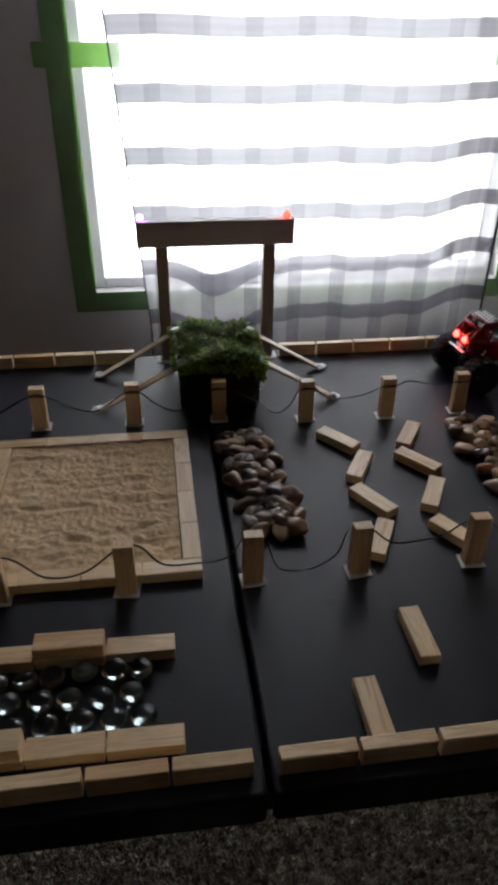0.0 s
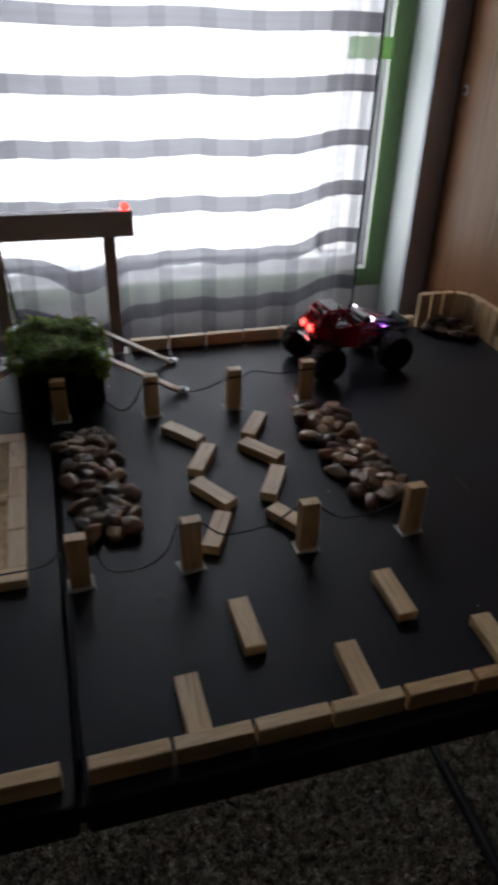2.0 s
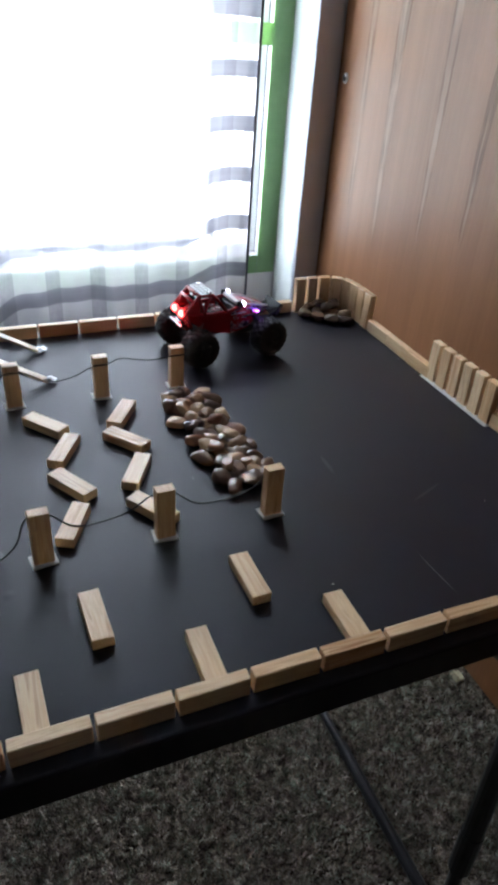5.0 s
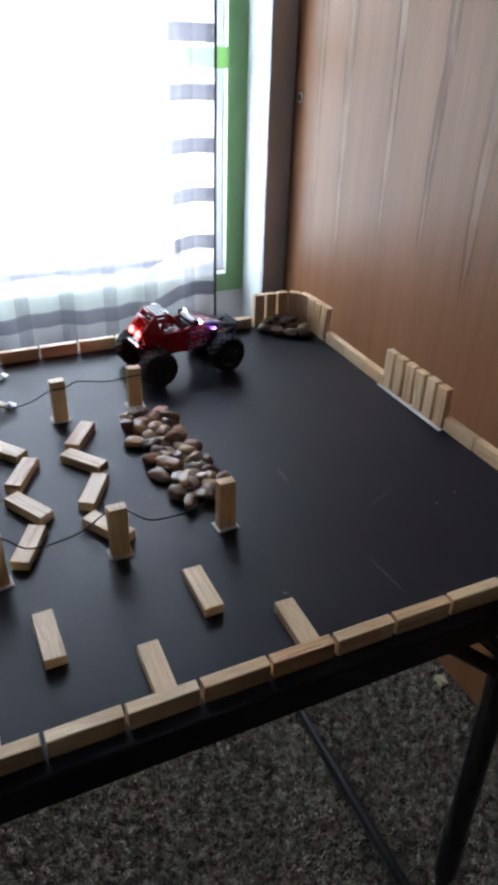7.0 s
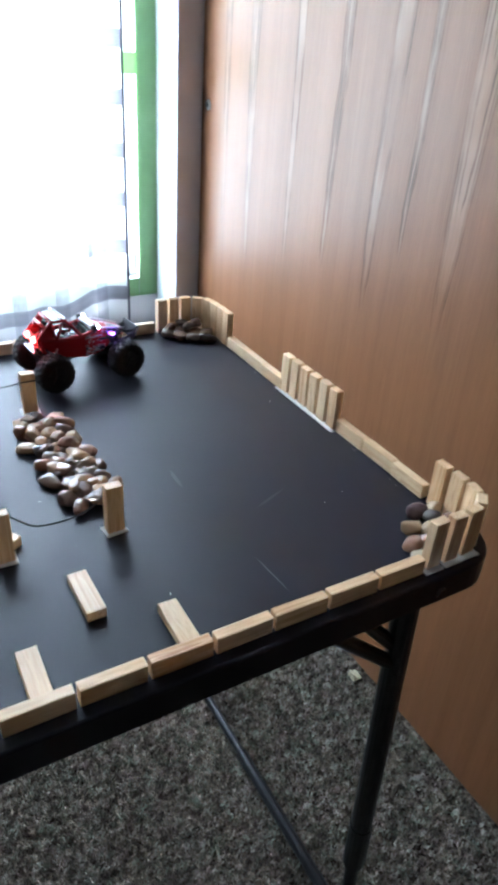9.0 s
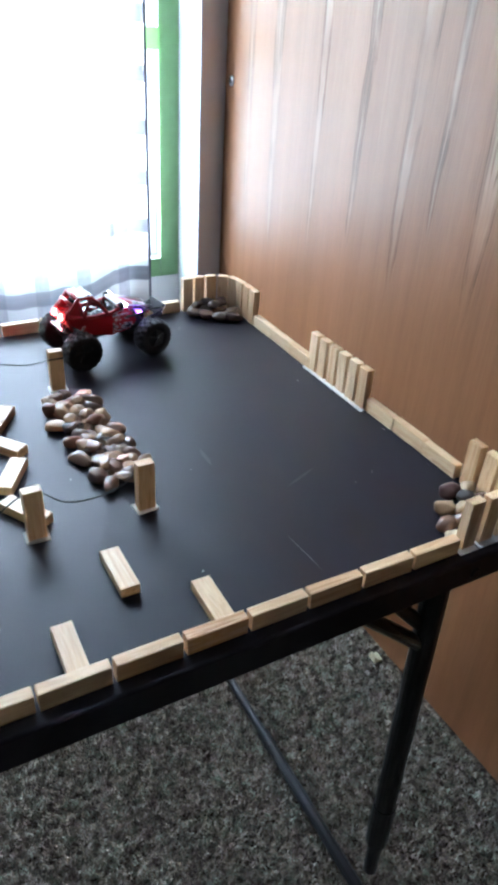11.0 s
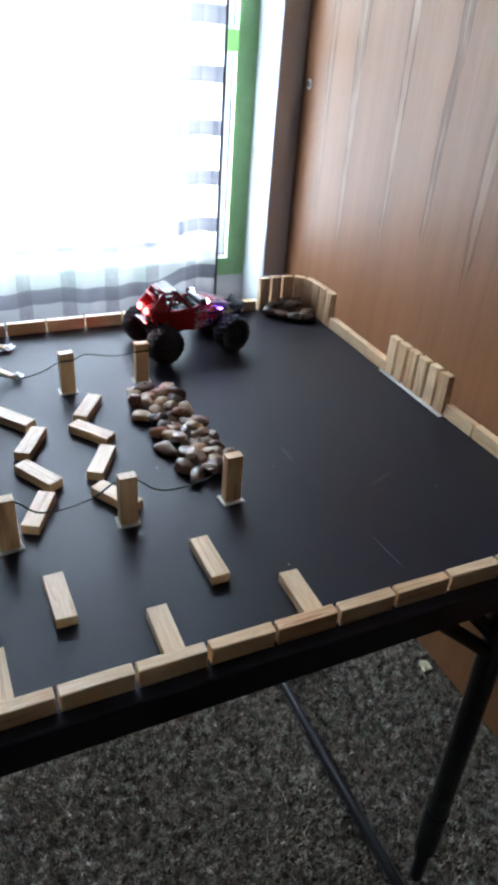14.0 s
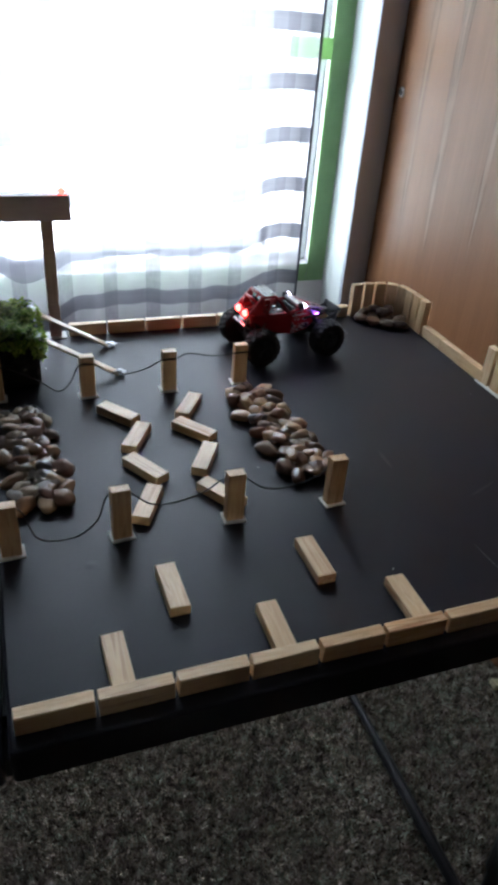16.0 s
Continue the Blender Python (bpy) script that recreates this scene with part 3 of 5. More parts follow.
# curtain
def curtain():
    bm = bmesh.new()
    uvs = bm.loops.layers.uv.new("cloth")
    nu, nv = 120, 90
    z0, z1 = 0.30, 2.12
    grid = []
    for j in range(nv + 1):
        v = z0 + (z1 - z0) * j / nv
        row = []
        for i in range(nu + 1):
            s = i / nu
            left = -0.019 - 0.080 * (v - 0.5) if v > 0.5 else -0.019
            x = left + (0.779 - left) * s
            fold = 0.006 * math.sin(s * 27.0 + 0.6 * math.sin(v * 3)) + 0.005 * math.sin(s * 61 + v * 1.2)
            y = 1.500 + fold + 0.006 * noise.noise((x * 3, v * 1.5, 0))
            lift = 0.030 * max(0.0, min(1.0, (s - 0.78) / 0.10)) ** 2 * (1.0 if v < 1.0 else max(0, 2.0 - v))
            swoop = -0.062 * math.exp(-((x - 0.135) / 0.070) ** 2) * max(0.0, min(1.0, (0.80 - v) / 0.20)) ** 2
            z = v + lift * max(0.0, min(1.0, (1.05 - v) / 0.4)) + swoop + 0.002 * math.sin(x * 19 + 1)
            row.append((bm.verts.new((x, y, z)), (x, v)))
        grid.append(row)
    for a, b in zip(grid, grid[1:]):
        for i in range(nu):
            q = (a[i], a[i + 1], b[i + 1], b[i])
            f = bm.faces.new([c[0] for c in q])
            f.smooth = True
            for loop, c in zip(f.loops, q):
                loop[uvs].uv = c[1]
    left = [r[0][0].co.copy() for r in grid]
    right = [r[-1][0].co.copy() for r in grid]
    top = empty("curtain", label="sheer white curtain with dark grey plaid bands, hanging over the window", category="curtain")
    part("cloth", bm, CURTAIN, top)
    for edge, w in ((left, 0.0018), (right, 0.0030)):
        bm = bmesh.new()
        rings = [[bm.verts.new((p.x + i * w, p.y + j * 0.0010, p.z)) for i, j in ((-1, -1), (1, -1), (1, 1), (-1, 1))] for p in edge]
        for u, v in zip(rings, rings[1:]):
            for k in range(4):
                bm.faces.new((u[k], u[(k + 1) % 4], v[(k + 1) % 4], v[k]))
        bm.faces.new(rings[0][::-1])
        bm.faces.new(rings[-1])
        part("hem", bm, HEM, top, "dark sewn side hem")
    return top


curtain()
rod = empty("curtain_rod", label="thin dark metal curtain rod above the window", category="curtain rod")
bm = bmesh.new()
tube(bm, (-0.35, 1.50, 2.13), (0.92, 1.50, 2.13), 0.008, 12)
part("rod", bm, BLACK_METAL, rod)
for x in (-0.3, 0.87):
    bm = bmesh.new()
    span(bm, (x - 0.008, 1.50, 2.118), (x + 0.008, WALL_Y, 2.128))
    part("bracket", bm, BLACK_METAL, rod)

# ---- table ----
TX0, TX1, TY0, TY1, SEAM = -0.560, 0.662, 0.226, 0.846, 0.0487


def table_half(x0, x1, round_right):
    """A rounded slab whose rim curves down, with the outer corners rounded."""
    bm = bmesh.new()
    r = 0.045
    corners = []
    steps = 8

    def arc(cx, cy, a0, rr):
        return [(cx + rr * math.cos(radians(a0 + 90 * k / steps)), cy + rr * math.sin(radians(a0 + 90 * k / steps))) for k in range(steps + 1)]
    small = 0.004
    ra, rb = (r, small) if round_right else (small, r)
    corners += arc(x1 - ra, TY1 - ra, 0, ra) + arc(x0 + rb, TY1 - rb, 90, rb) + arc(x0 + rb, TY0 + rb, 180, rb) + arc(x1 - ra, TY0 + ra, 270, ra)
    cx, cy = (x0 + x1) / 2, (TY0 + TY1) / 2
    levels = ((0.0024, 0.0), (0.0008, -0.0007), (0.0, -0.0026), (0.0, -0.028), (0.003, -0.032), (0.012, -0.032), (0.014, -0.020))
    rings = []
    for inset, dz in levels:
        kx, ky = 1 - inset / ((x1 - x0) / 2), 1 - inset / ((TY1 - TY0) / 2)
        rings.append([bm.verts.new((cx + (x - cx) * kx, cy + (y - cy) * ky, T + dz)) for x, y in corners])
    n = len(corners)
    for a, b in zip(rings, rings[1:]):
        for k in range(n):
            bm.faces.new((a[k], b[k], b[(k + 1) % n], a[(k + 1) % n]))
    bm.faces.new(rings[0])
    bm.faces.new(rings[-1][::-1])
    return bm


table = empty("folding_table", label="black plastic fold-in-half table with tubular metal legs", category="table")
part("tabletop", table_half(TX0, SEAM - 0.0021, False), BLACK_PLASTIC, table)
part("tabletop", table_half(SEAM + 0.0021, TX1, True), BLACK_PLASTIC, table)
part("hinge_strip", spanned((SEAM - 0.012, TY0 + 0.02, T - 0.050), (SEAM + 0.012, TY1 - 0.02, T - 0.0335)), BLACK_METAL, table)
part("rail", spanned((TX0 + 0.05, TY0 + 0.045, T - 0.046), (TX1 - 0.03, TY0 + 0.060, T - 0.0205)), BLACK_METAL, table)
part("rail", spanned((TX0 + 0.05, TY1 - 0.060, T - 0.046), (TX1 - 0.03, TY1 - 0.045, T - 0.0205)), BLACK_METAL, table)
for sx, xt, xb in ((1, 0.622, 0.651), (-1, -0.512, -0.550)):
    for y in (0.295, 0.777):
        bm = bmesh.new()
        d = (xb - xt) / 0.70
        tube(bm, (xt, y, 0.70), (xt + d * 0.60, y, 0.10), 0.0142, 16)
        leg = part("leg", bm, BLACK_METAL, table, smooth=False)
        bm = bmesh.new()
        tube(bm, (xt + d * 0.60, y, 0.10), (xb, y, 0.018), 0.010, 14)
        part("leg_extension", bm, BLACK_METAL, leg)
        bm = bmesh.new()
        tube(bm, (xt + d * 0.50, y, 0.20), (xt + d * 0.595, y, 0.105), 0.0158, 16)
        part("leg_collar", bm, BLACK_METAL, leg)
        bm = bmesh.new()
        tube(bm, (xt - sx * 0.177, y, 0.700), (xt + d * 0.17, y, 0.530), 0.0085, 12)
        part("brace", bm, BLACK_METAL, table)
        bm = bmesh.new()
        tube(bm, (xt - sx * 0.122, y, 0.700), (xt + d * 0.14, y + 0.004, 0.556), 0.0085, 12)
        part("brace", bm, BLACK_METAL, table)
    bm = bmesh.new()
    chain(bm, [(xb - sx * 0.031, 0.25, 0.012), (xb - sx * 0.031, 0.56, 0.012)], 0.0098, 12)
    chain(bm, [(xb - sx * 0.031, 0.56, 0.012), (xb - sx * 0.031, 0.82, 0.012)], 0.0075, 12)
    bar = part("foot_bar", bm, BLACK_METAL, table)
    bm = bmesh.new()
    tube(bm, (xb - sx * 0.031, 0.545, 0.012), (xb - sx * 0.031, 0.575, 0.012), 0.0106, 14)
    part("collar", bm, BLACK_METAL, bar)
bm = bmesh.new()
bmesh.ops.create_cone(bm, cap_ends=True, segments=16, radius1=0.006, radius2=0.005, depth=0.003, matrix=pose(0.583, TY0 - 0.001, T - 0.018, 90, 0, 0))
part("rivet", bm, BLACK_METAL, table, "black rivet in the rim")

bm = bmesh.new()
rings = [[bm.verts.new((0.121 + 0.008 * s * math.cos(w), 0.379 + 0.007 * s * math.sin(w), T + 0.00008 + 0.00035 * math.cos(s * math.pi / 2) ** 3)) for w in (math.tau * k / 24 for k in range(24))] for s in (0.12, 0.25, 0.4, 0.55, 0.7, 0.85, 1.0)]
for u, v in zip(rings, rings[1:]):
    for k in range(24):
        bm.faces.new((u[k], v[k], v[(k + 1) % 24], u[(k + 1) % 24]))
bm.faces.new(rings[0])
part("blister", bm, BLACK_PLASTIC, table, "small raised blister in the plastic", True)

# ---- wooden blocks ----
BL, BW, BH = 0.0490, 0.0160, 0.0095
block_meshes = []
for k in range(4):
    bm = boxed((BL, BW, BH), None, 0.0006)
    for v in bm.verts:
        v.co += Vector((random.uniform(-1, 1), random.uniform(-1, 1), random.uniform(-1, 1))) * 0.00025
    me = bpy.data.meshes.new("wooden_block")
    bm.to_mesh(me)
    bm.free()
    me.materials.append(PINE)
    block_meshes.append(me)
rng = random.Random(5)


def block(m, label, group):
    ob = new("wooden_block", rng.choice(block_meshes))
    ob.matrix_world = m
    return tagged(ob, label, "block", group)


def flat(x, y, turn, z=T, label="pale pine block lying flat on the black table", group="flat blocks"):
    return block(pose(x, y, z + BH / 2 + 0.0002, 0, 0, turn), label, group)


def edge_x(x, y, label, group):
    return block(pose(x, y, T + BW / 2 + 0.0002, 90 + rng.uniform(-1.5, 1.5), 0, rng.uniform(-0.6, 0.6)), label, group)


def edge_y(x, y, label, group):
    return block(pose(x, y, T + BW / 2 + 0.0002, 90 + rng.uniform(-1.5, 1.5), 0, 90 + rng.uniform(-0.6, 0.6)), label, group)


def upright(x, y, turn, label, group, z=T):
    """Standing on its end, its broad face towards the direction turn."""
    return block(pose(x, y, z + BL / 2 + 0.0002, 0, 0, turn) @ pose(0, 0, 0, 0, 90 + rng.uniform(-1.5, 1.5), 0) @ pose(0, 0, 0, rng.uniform(-1.5, 1.5) + 0, 0, 0), label, group)


# border rows
FRONT = "pine block on its edge along the table's front rim"
heart_mesh = block_meshes[1].copy()
heart_mesh.materials[0] = HEARTWOOD
for k in range(10):
    ob = edge_x(0.0800 + 0.0515 * k, 0.2425, FRONT, "front border blocks")
    if k == 5:
        ob.data = heart_mesh
        tagged(ob, "orange-brown pine block on its edge along the table's front rim", "block", "front border blocks")
for k in range(10):
    edge_x(0.0150 - 0.0515 * k, 0.2435, FRONT, "front border blocks")
BACK = "pine block on its edge along the table's back rim"
for k in range(8):
    edge_x(0.1805 + 0.0513 * k, 0.8290, BACK, "back border blocks")
for k in range(9):
    edge_x(-0.0600 - 0.0513 * k, 0.8290, BACK, "back border blocks")
RIGHT = "pine block on its edge along the table's side rim"
for y in (0.7142, 0.6640, 0.6138):
    edge_y(0.6450 + rng.uniform(-0.0008, 0.0008), y, RIGHT, "side border blocks")
for y in (0.4505, 0.4003, 0.3501):
    edge_y(0.6480 + rng.uniform(-0.0008, 0.0008), y, RIGHT, "side border blocks")

# upright fence on the side rim
tagged(mesh_object("card_strip", spanned((0.6370, 0.474, T), (0.6560, 0.600, T + 0.0010)), CARD), "long white card strip under the block fence", "card")
for k in range(6):
    upright(0.6455, 0.5865 - 0.0205 * k, 0, "pine block standing upright on a white card strip", "side fence blocks", T + 0.0010)

# corner fences
CB = "pine block standing upright in the corner fence"
for x, y, turn in ((0.5760, 0.8270, 90), (0.5950, 0.8280, 90), (0.6140, 0.8270, 84), (0.6310, 0.8200, 50), (0.6420, 0.8060, 20), (0.6450, 0.7880, 4), (0.6460, 0.7690, 0), (0.6455, 0.7500, 0)):
    upright(x, y, turn, CB, "back corner fence blocks")
for x, y, turn in ((0.5810, 0.2440, -90), (0.6020, 0.2440, -90), (0.6230, 0.2450, -86), (0.6400, 0.2530, -45), (0.6475, 0.2690, -12), (0.6490, 0.2890, 0), (0.6490, 0.3110, 0)):
    upright(x, y, turn, CB, "front corner fence blocks", T + 0.0010)
for x, y in ((0.5800, 0.2420), (0.6030, 0.2420), (0.6240, 0.2425)):
    tagged(mesh_object("card_strip", spanned((x - 0.011, y - 0.0075, T), (x + 0.0098, y + 0.0075, T + 0.0010)), CARD), "small white card under an upright block", "card")

# lane blocks
LANE = "pale pine block lying flat in the zigzag lane"


def lane(ax, ay, bx, by):
    """A flat block whose long middle line runs from one place to the other."""
    return flat((ax + bx) / 2, (ay + by) / 2, math.degrees(math.atan2(by - ay, bx - ax)), label=LANE, group="zigzag lane blocks")


lane(0.1670, 0.6215, 0.1965, 0.5850)
lane(0.2030, 0.5720, 0.1805, 0.5320)
lane(0.1760, 0.5160, 0.2020, 0.4735)
lane(0.1915, 0.4620, 0.1690, 0.4180)
lane(0.2385, 0.5720, 0.2680, 0.5350)
lane(0.2735, 0.6240, 0.2475, 0.5830)
lane(0.2615, 0.5195, 0.2380, 0.4775)
lane(0.2355, 0.4600, 0.2620, 0.4190)
flat(0.1765, 0.3315, 91, label="pale pine block lying flat as a lane divider", group="lane dividers")
flat(0.2975, 0.3345, 91, label="pale pine block lying flat as a lane divider", group="lane dividers")
for x in (0.1245, 0.2400, 0.3500):
    flat(x, 0.2720, 90 + rng.uniform(-1, 1), label="pale pine block lying flat against the front border", group="front stubs")

# rail posts with their card feet
def rail_post(x, y, turn=0.0, wrapped=True):
    post = empty("rail_post", pose(x, y, T, 0, 0, turn), label="upright pine block glued to a square white card", category="post", group="rail posts")
    ob = new("block", rng.choice(block_meshes))
    ob.parent = post
    ob.matrix_local = pose(0, 0, 0.0012 + BL / 2, 0, 0, 90) @ pose(0, 0, 0, 0, 90, 0)
    bm = boxed((0.0205, 0.0165, 0.0010), pose(0, 0.0005, 0.0006, 0, 0, rng.uniform(-5, 5)))
    part("card_foot", bm, CARD, post, "square of white card")
    if not wrapped:
        return post
    w, d = BW / 2 + 0.0003, BH / 2 + 0.0003
    wrap = cord_curve("cord_wrap", [(-w, -d, 0.0405), (0, -d - 0.0003, 0.0407), (w, -d, 0.0409), (w + 0.0003, 0, 0.0410), (w, d, 0.0411), (0, d + 0.0003, 0.0412), (-w, d, 0.0414), (-w - 0.0003, 0, 0.0415), (-w, -d, 0.0417), (w, -d, 0.0420)], 0.00035, CORD)
    wrap.parent = post
    tagged(wrap, "black cord wrapped round the post")
    return post


FRONT_POSTS = [(-0.1400, 0.4100), (-0.0395, 0.4080), (0.0620, 0.4080), (0.1510, 0.4080), (0.2505, 0.4080), (0.3480, 0.4085)]
REAR_POSTS = [(-0.1365, 0.6740), (-0.0350, 0.6720), (0.0600, 0.6690), (0.1575, 0.6590), (0.2500, 0.6550), (0.3370, 0.6570)]
for x, y in FRONT_POSTS + REAR_POSTS:
    rail_post(x, y, rng.uniform(-3, 3), y > 0.5)

ZC = T + 0.041
front_cord = [(-0.190, 0.404, T + 0.030), (-0.134, 0.4140, ZC), (-0.100, 0.403, T + 0.027), (-0.070, 0.404, T + 0.028), (-0.043, 0.4140, ZC), (-0.027, 0.4140, ZC), (-0.010, 0.404, T + 0.030),
              (0.015, 0.406, T + 0.026), (0.040, 0.404, T + 0.031), (0.056, 0.4140, ZC), (0.072, 0.4140, ZC - 0.002), (0.082, 0.408, T + 0.014), (0.097, 0.414, T + 0.0015), (0.116, 0.416, T + 0.0015),
              (0.132, 0.410, T + 0.020), (0.142, 0.4140, ZC), (0.159, 0.4140, ZC), (0.176, 0.408, T + 0.030), (0.198, 0.411, T + 0.026), (0.222, 0.408, T + 0.034), (0.242, 0.4140, ZC),
              (0.258, 0.4140, ZC), (0.276, 0.407, T + 0.030), (0.298, 0.413, T + 0.022), (0.320, 0.414, T + 0.024), (0.334, 0.410, T + 0.034), (0.342, 0.4140, ZC)]
tagged(cord_curve("cord", front_cord, 0.0007, CORD), "thin black cord strung between the front posts", "cord", "cords")
rear_cord = [(0.345, 0.6525, ZC), (0.329, 0.6525, ZC), (0.308, 0.654, T + 0.0385), (0.290, 0.655, T + 0.0410), (0.272, 0.654, T + 0.0450), (0.257, 0.650, ZC + 0.001), (0.241, 0.650, ZC), (0.224, 0.662, T + 0.026),
             (0.206, 0.690, T + 0.007), (0.199, 0.700, T + 0.006), (0.188, 0.686, T + 0.012), (0.172, 0.660, T + 0.034), (0.166, 0.6545, ZC), (0.149, 0.6545, ZC), (0.140, 0.660, T + 0.020), (0.130, 0.672, T + 0.003),
             (0.120, 0.679, T + 0.0015), (0.108, 0.680, T + 0.012), (0.085, 0.672, T + 0.030), (0.069, 0.6645, ZC), (0.051, 0.6645, ZC), (0.030, 0.672, T + 0.020), (0.010, 0.674, T + 0.012), (-0.012, 0.670, T + 0.026),
             (-0.026, 0.6670, ZC), (-0.044, 0.6670, ZC), (-0.080, 0.668, T + 0.020), (-0.127, 0.6690, ZC), (-0.146, 0.6690, ZC), (-0.190, 0.666, T + 0.018)]
tagged(cord_curve("cord", rear_cord, 0.0007, CORD), "thin black cord strung between the rear posts", "cord", "cords")

# ---- sand pit ----
SX0, SX1, SY0, SY1 = -0.1750, 0.0220, 0.4145, 0.6365
SANDB = "pale pine block lying flat as the sand pit's border"
SIDE = (SY1 - SY0 - 2 * BW) / 4
for k in range(4):
    for x in (SX1 - BW / 2, SX0 + BW / 2):
        side = flat(x + rng.uniform(-0.0004, 0.0004), SY0 + BW + SIDE * (k + 0.5), 90 + rng.uniform(-0.5, 0.5), label=SANDB, group="sand pit border")
        side.scale.x = (SIDE - 0.0003) / BL
ACROSS = (SX1 - SX0) / 4
for k in range(4):
    for y in (SY0 + BW / 2, SY1 - BW / 2):
        side = flat(SX0 + ACROSS * (k + 0.5), y, rng.uniform(-0.4, 0.4), label=SANDB, group="sand pit border")
        side.scale.x = (ACROSS - 0.0003) / BL


def sand_bed():
    bm = bmesh.new()
    x0, x1, y0, y1 = SX0 + BW + 0.0004, SX1 - BW - 0.0004, SY0 + BW + 0.0004, SY1 - BW - 0.0004
    nx, ny = 170, 200
    grid = []
    for j in range(ny + 1):
        row = []
        for i in range(nx + 1):
            x, y = x0 + (x1 - x0) * i / nx, y0 + (y1 - y0) * j / ny
            calm = max(math.exp(-((y - 0.500 - 0.05 * (x + 0.08)) / 0.011) ** 2), 0.8 * math.exp(-((y - 0.588) / 0.009) ** 2), 0.5 * math.exp(-((y - 0.545) / 0.006) ** 2))
            lumps = noise.noise((x * 62, y * 92, 2)) + 0.4 * noise.noise((x * 115, y * 160, 7))
            pits = max(0.0, noise.noise((x * 46 + 4, y * 84, 9)) - 0.14)
            h = 0.0066 + (0.0022 * lumps - 0.0046 * pits) * (1 - 0.85 * calm) + 0.0008 * noise.noise((x * 230, y * 210, 3)) + 0.0004 * noise.noise((x * 420, y * 420, 6)) - 0.0010 * calm
            near = min(x - x0, x1 - x, y - y0, y1 - y)
            h += 0.0012 * math.exp(-near / 0.006)
            row.append(bm.verts.new((x, y, T + max(0.0016, min(h, 0.0098)))))
        grid.append(row)
    for a, b in zip(grid, grid[1:]):
        for i in range(nx):
            f = bm.faces.new((a[i], a[i + 1], b[i + 1], b[i]))
            f.smooth = True
    rim = [grid[0][i] for i in range(nx + 1)] + [grid[j][nx] for j in range(1, ny + 1)] + [grid[ny][i] for i in range(nx - 1, -1, -1)] + [grid[j][0] for j in range(ny - 1, 0, -1)]
    low = [bm.verts.new((v.co.x, v.co.y, T + 0.0003)) for v in rim]
    for k in range(len(rim)):
        q = (k + 1) % len(rim)
        bm.faces.new((rim[k], low[k], low[q], rim[q]))
    bm.faces.new(low[::-1])
    return bm


tagged(mesh_object("sand", sand_bed(), SAND), "rippled tan play sand filling the block-edged pit", "sand", kind="stuff")

# ---- glass bead pit ----
GB = "pale pine block beside the clear glass beads"
for x in (-0.0285, -0.0785, -0.1285):
    flat(x, 0.3440 - 0.012 * (x + 0.0285), rng.uniform(-1.5, -0.3), label=GB, group="bead pit blocks")
flat(-0.0785, 0.3455, -1.2, z=T + BH + 0.0003, label="pale pine block stacked on another beside the glass beads", group="bead pit blocks")
for x in (-0.0255, -0.0755, -0.1255):
    flat(x, 0.2680 - 0.012 * (x + 0.0255), rng.uniform(-1.0, -0.2), label=GB, group="bead pit blocks")
flat(-0.1260, 0.2700, -0.5, z=T + BH + 0.0003, label="pale pine block stacked on another beside the glass beads", group="bead pit blocks")


def bead_mesh(seed):
    bm = bmesh.new()
    bmesh.ops.create_uvsphere(bm, u_segments=24, v_segments=14, radius=1.0)
    for v in bm.verts:
        k = 1 + 0.10 * noise.noise(v.co * 0.9 + Vector((seed * 5, 1, 2)))
        v.co = Vector((v.co.x * 0.0098 * k, v.co.y * 0.0094 * k, 0.0046 + (v.co.z * 0.0058 if v.co.z > 0 else v.co.z * 0.0042)))
    me = bpy.data.meshes.new("glass_bead")
    for f in bm.faces:
        f.smooth = True
    bm.to_mesh(me)
    bm.free()
    me.materials.append(BEAD_GLASS)
    return me


BEADS = [bead_mesh(k) for k in range(5)]
for row, (y, first, count) in enumerate(((0.3255, -0.027, 6), (0.3060, -0.036, 6), (0.2880, -0.027, 6))):
    for k in range(count):
        ob = new("glass_bead", rng.choice(BEADS))
        ob.matrix_world = pose(first - 0.0204 * k + rng.uniform(-0.0018, 0.0018), y + rng.uniform(-0.0018, 0.0018), T + 0.0006, rng.uniform(-9, 9), rng.uniform(-9, 9), rng.uniform(0, 360)) @ Matrix.Diagonal((rng.uniform(0.86, 1.04), rng.uniform(0.86, 1.04), rng.uniform(0.85, 1.15), 1))
        tagged(ob, "clear flattened glass bead lying on the black table", "bead", "glass beads")

# ---- pebbles ----
pebble_meshes = []
for k in range(14):
    bm = bmesh.new()
    bmesh.ops.create_icosphere(bm, subdivisions=3, radius=1.0)
    power = 0.78 + 0.05 * (k % 4)
    shape = random.Random(30 + k)
    cuts = [(Vector((shape.uniform(-1, 1), shape.uniform(-1, 1), shape.uniform(-0.5, 1))).normalized(), shape.uniform(0.68, 0.95)) for q in range(6)]
    for v in bm.verts:
        c = v.co.copy()
        for a in range(3):
            c[a] = math.copysign(abs(c[a]) ** power, c[a])
        c *= 1 + 0.34 * noise.noise(v.co * 1.15 + Vector((k * 7, 3, 1))) + 0.10 * noise.noise(v.co * 2.6 + Vector((2, k * 5, 1)))
        for n, d in cuts:
            c -= n * max(0.0, c.dot(n) - d) * 0.8
        v.co = c
    for f in bm.faces:
        f.smooth = True
    me = bpy.data.meshes.new("pebble")
    bm.to_mesh(me)
    bm.free()
    me.materials.append(PEBBLE)
    pebble_meshes.append(me)


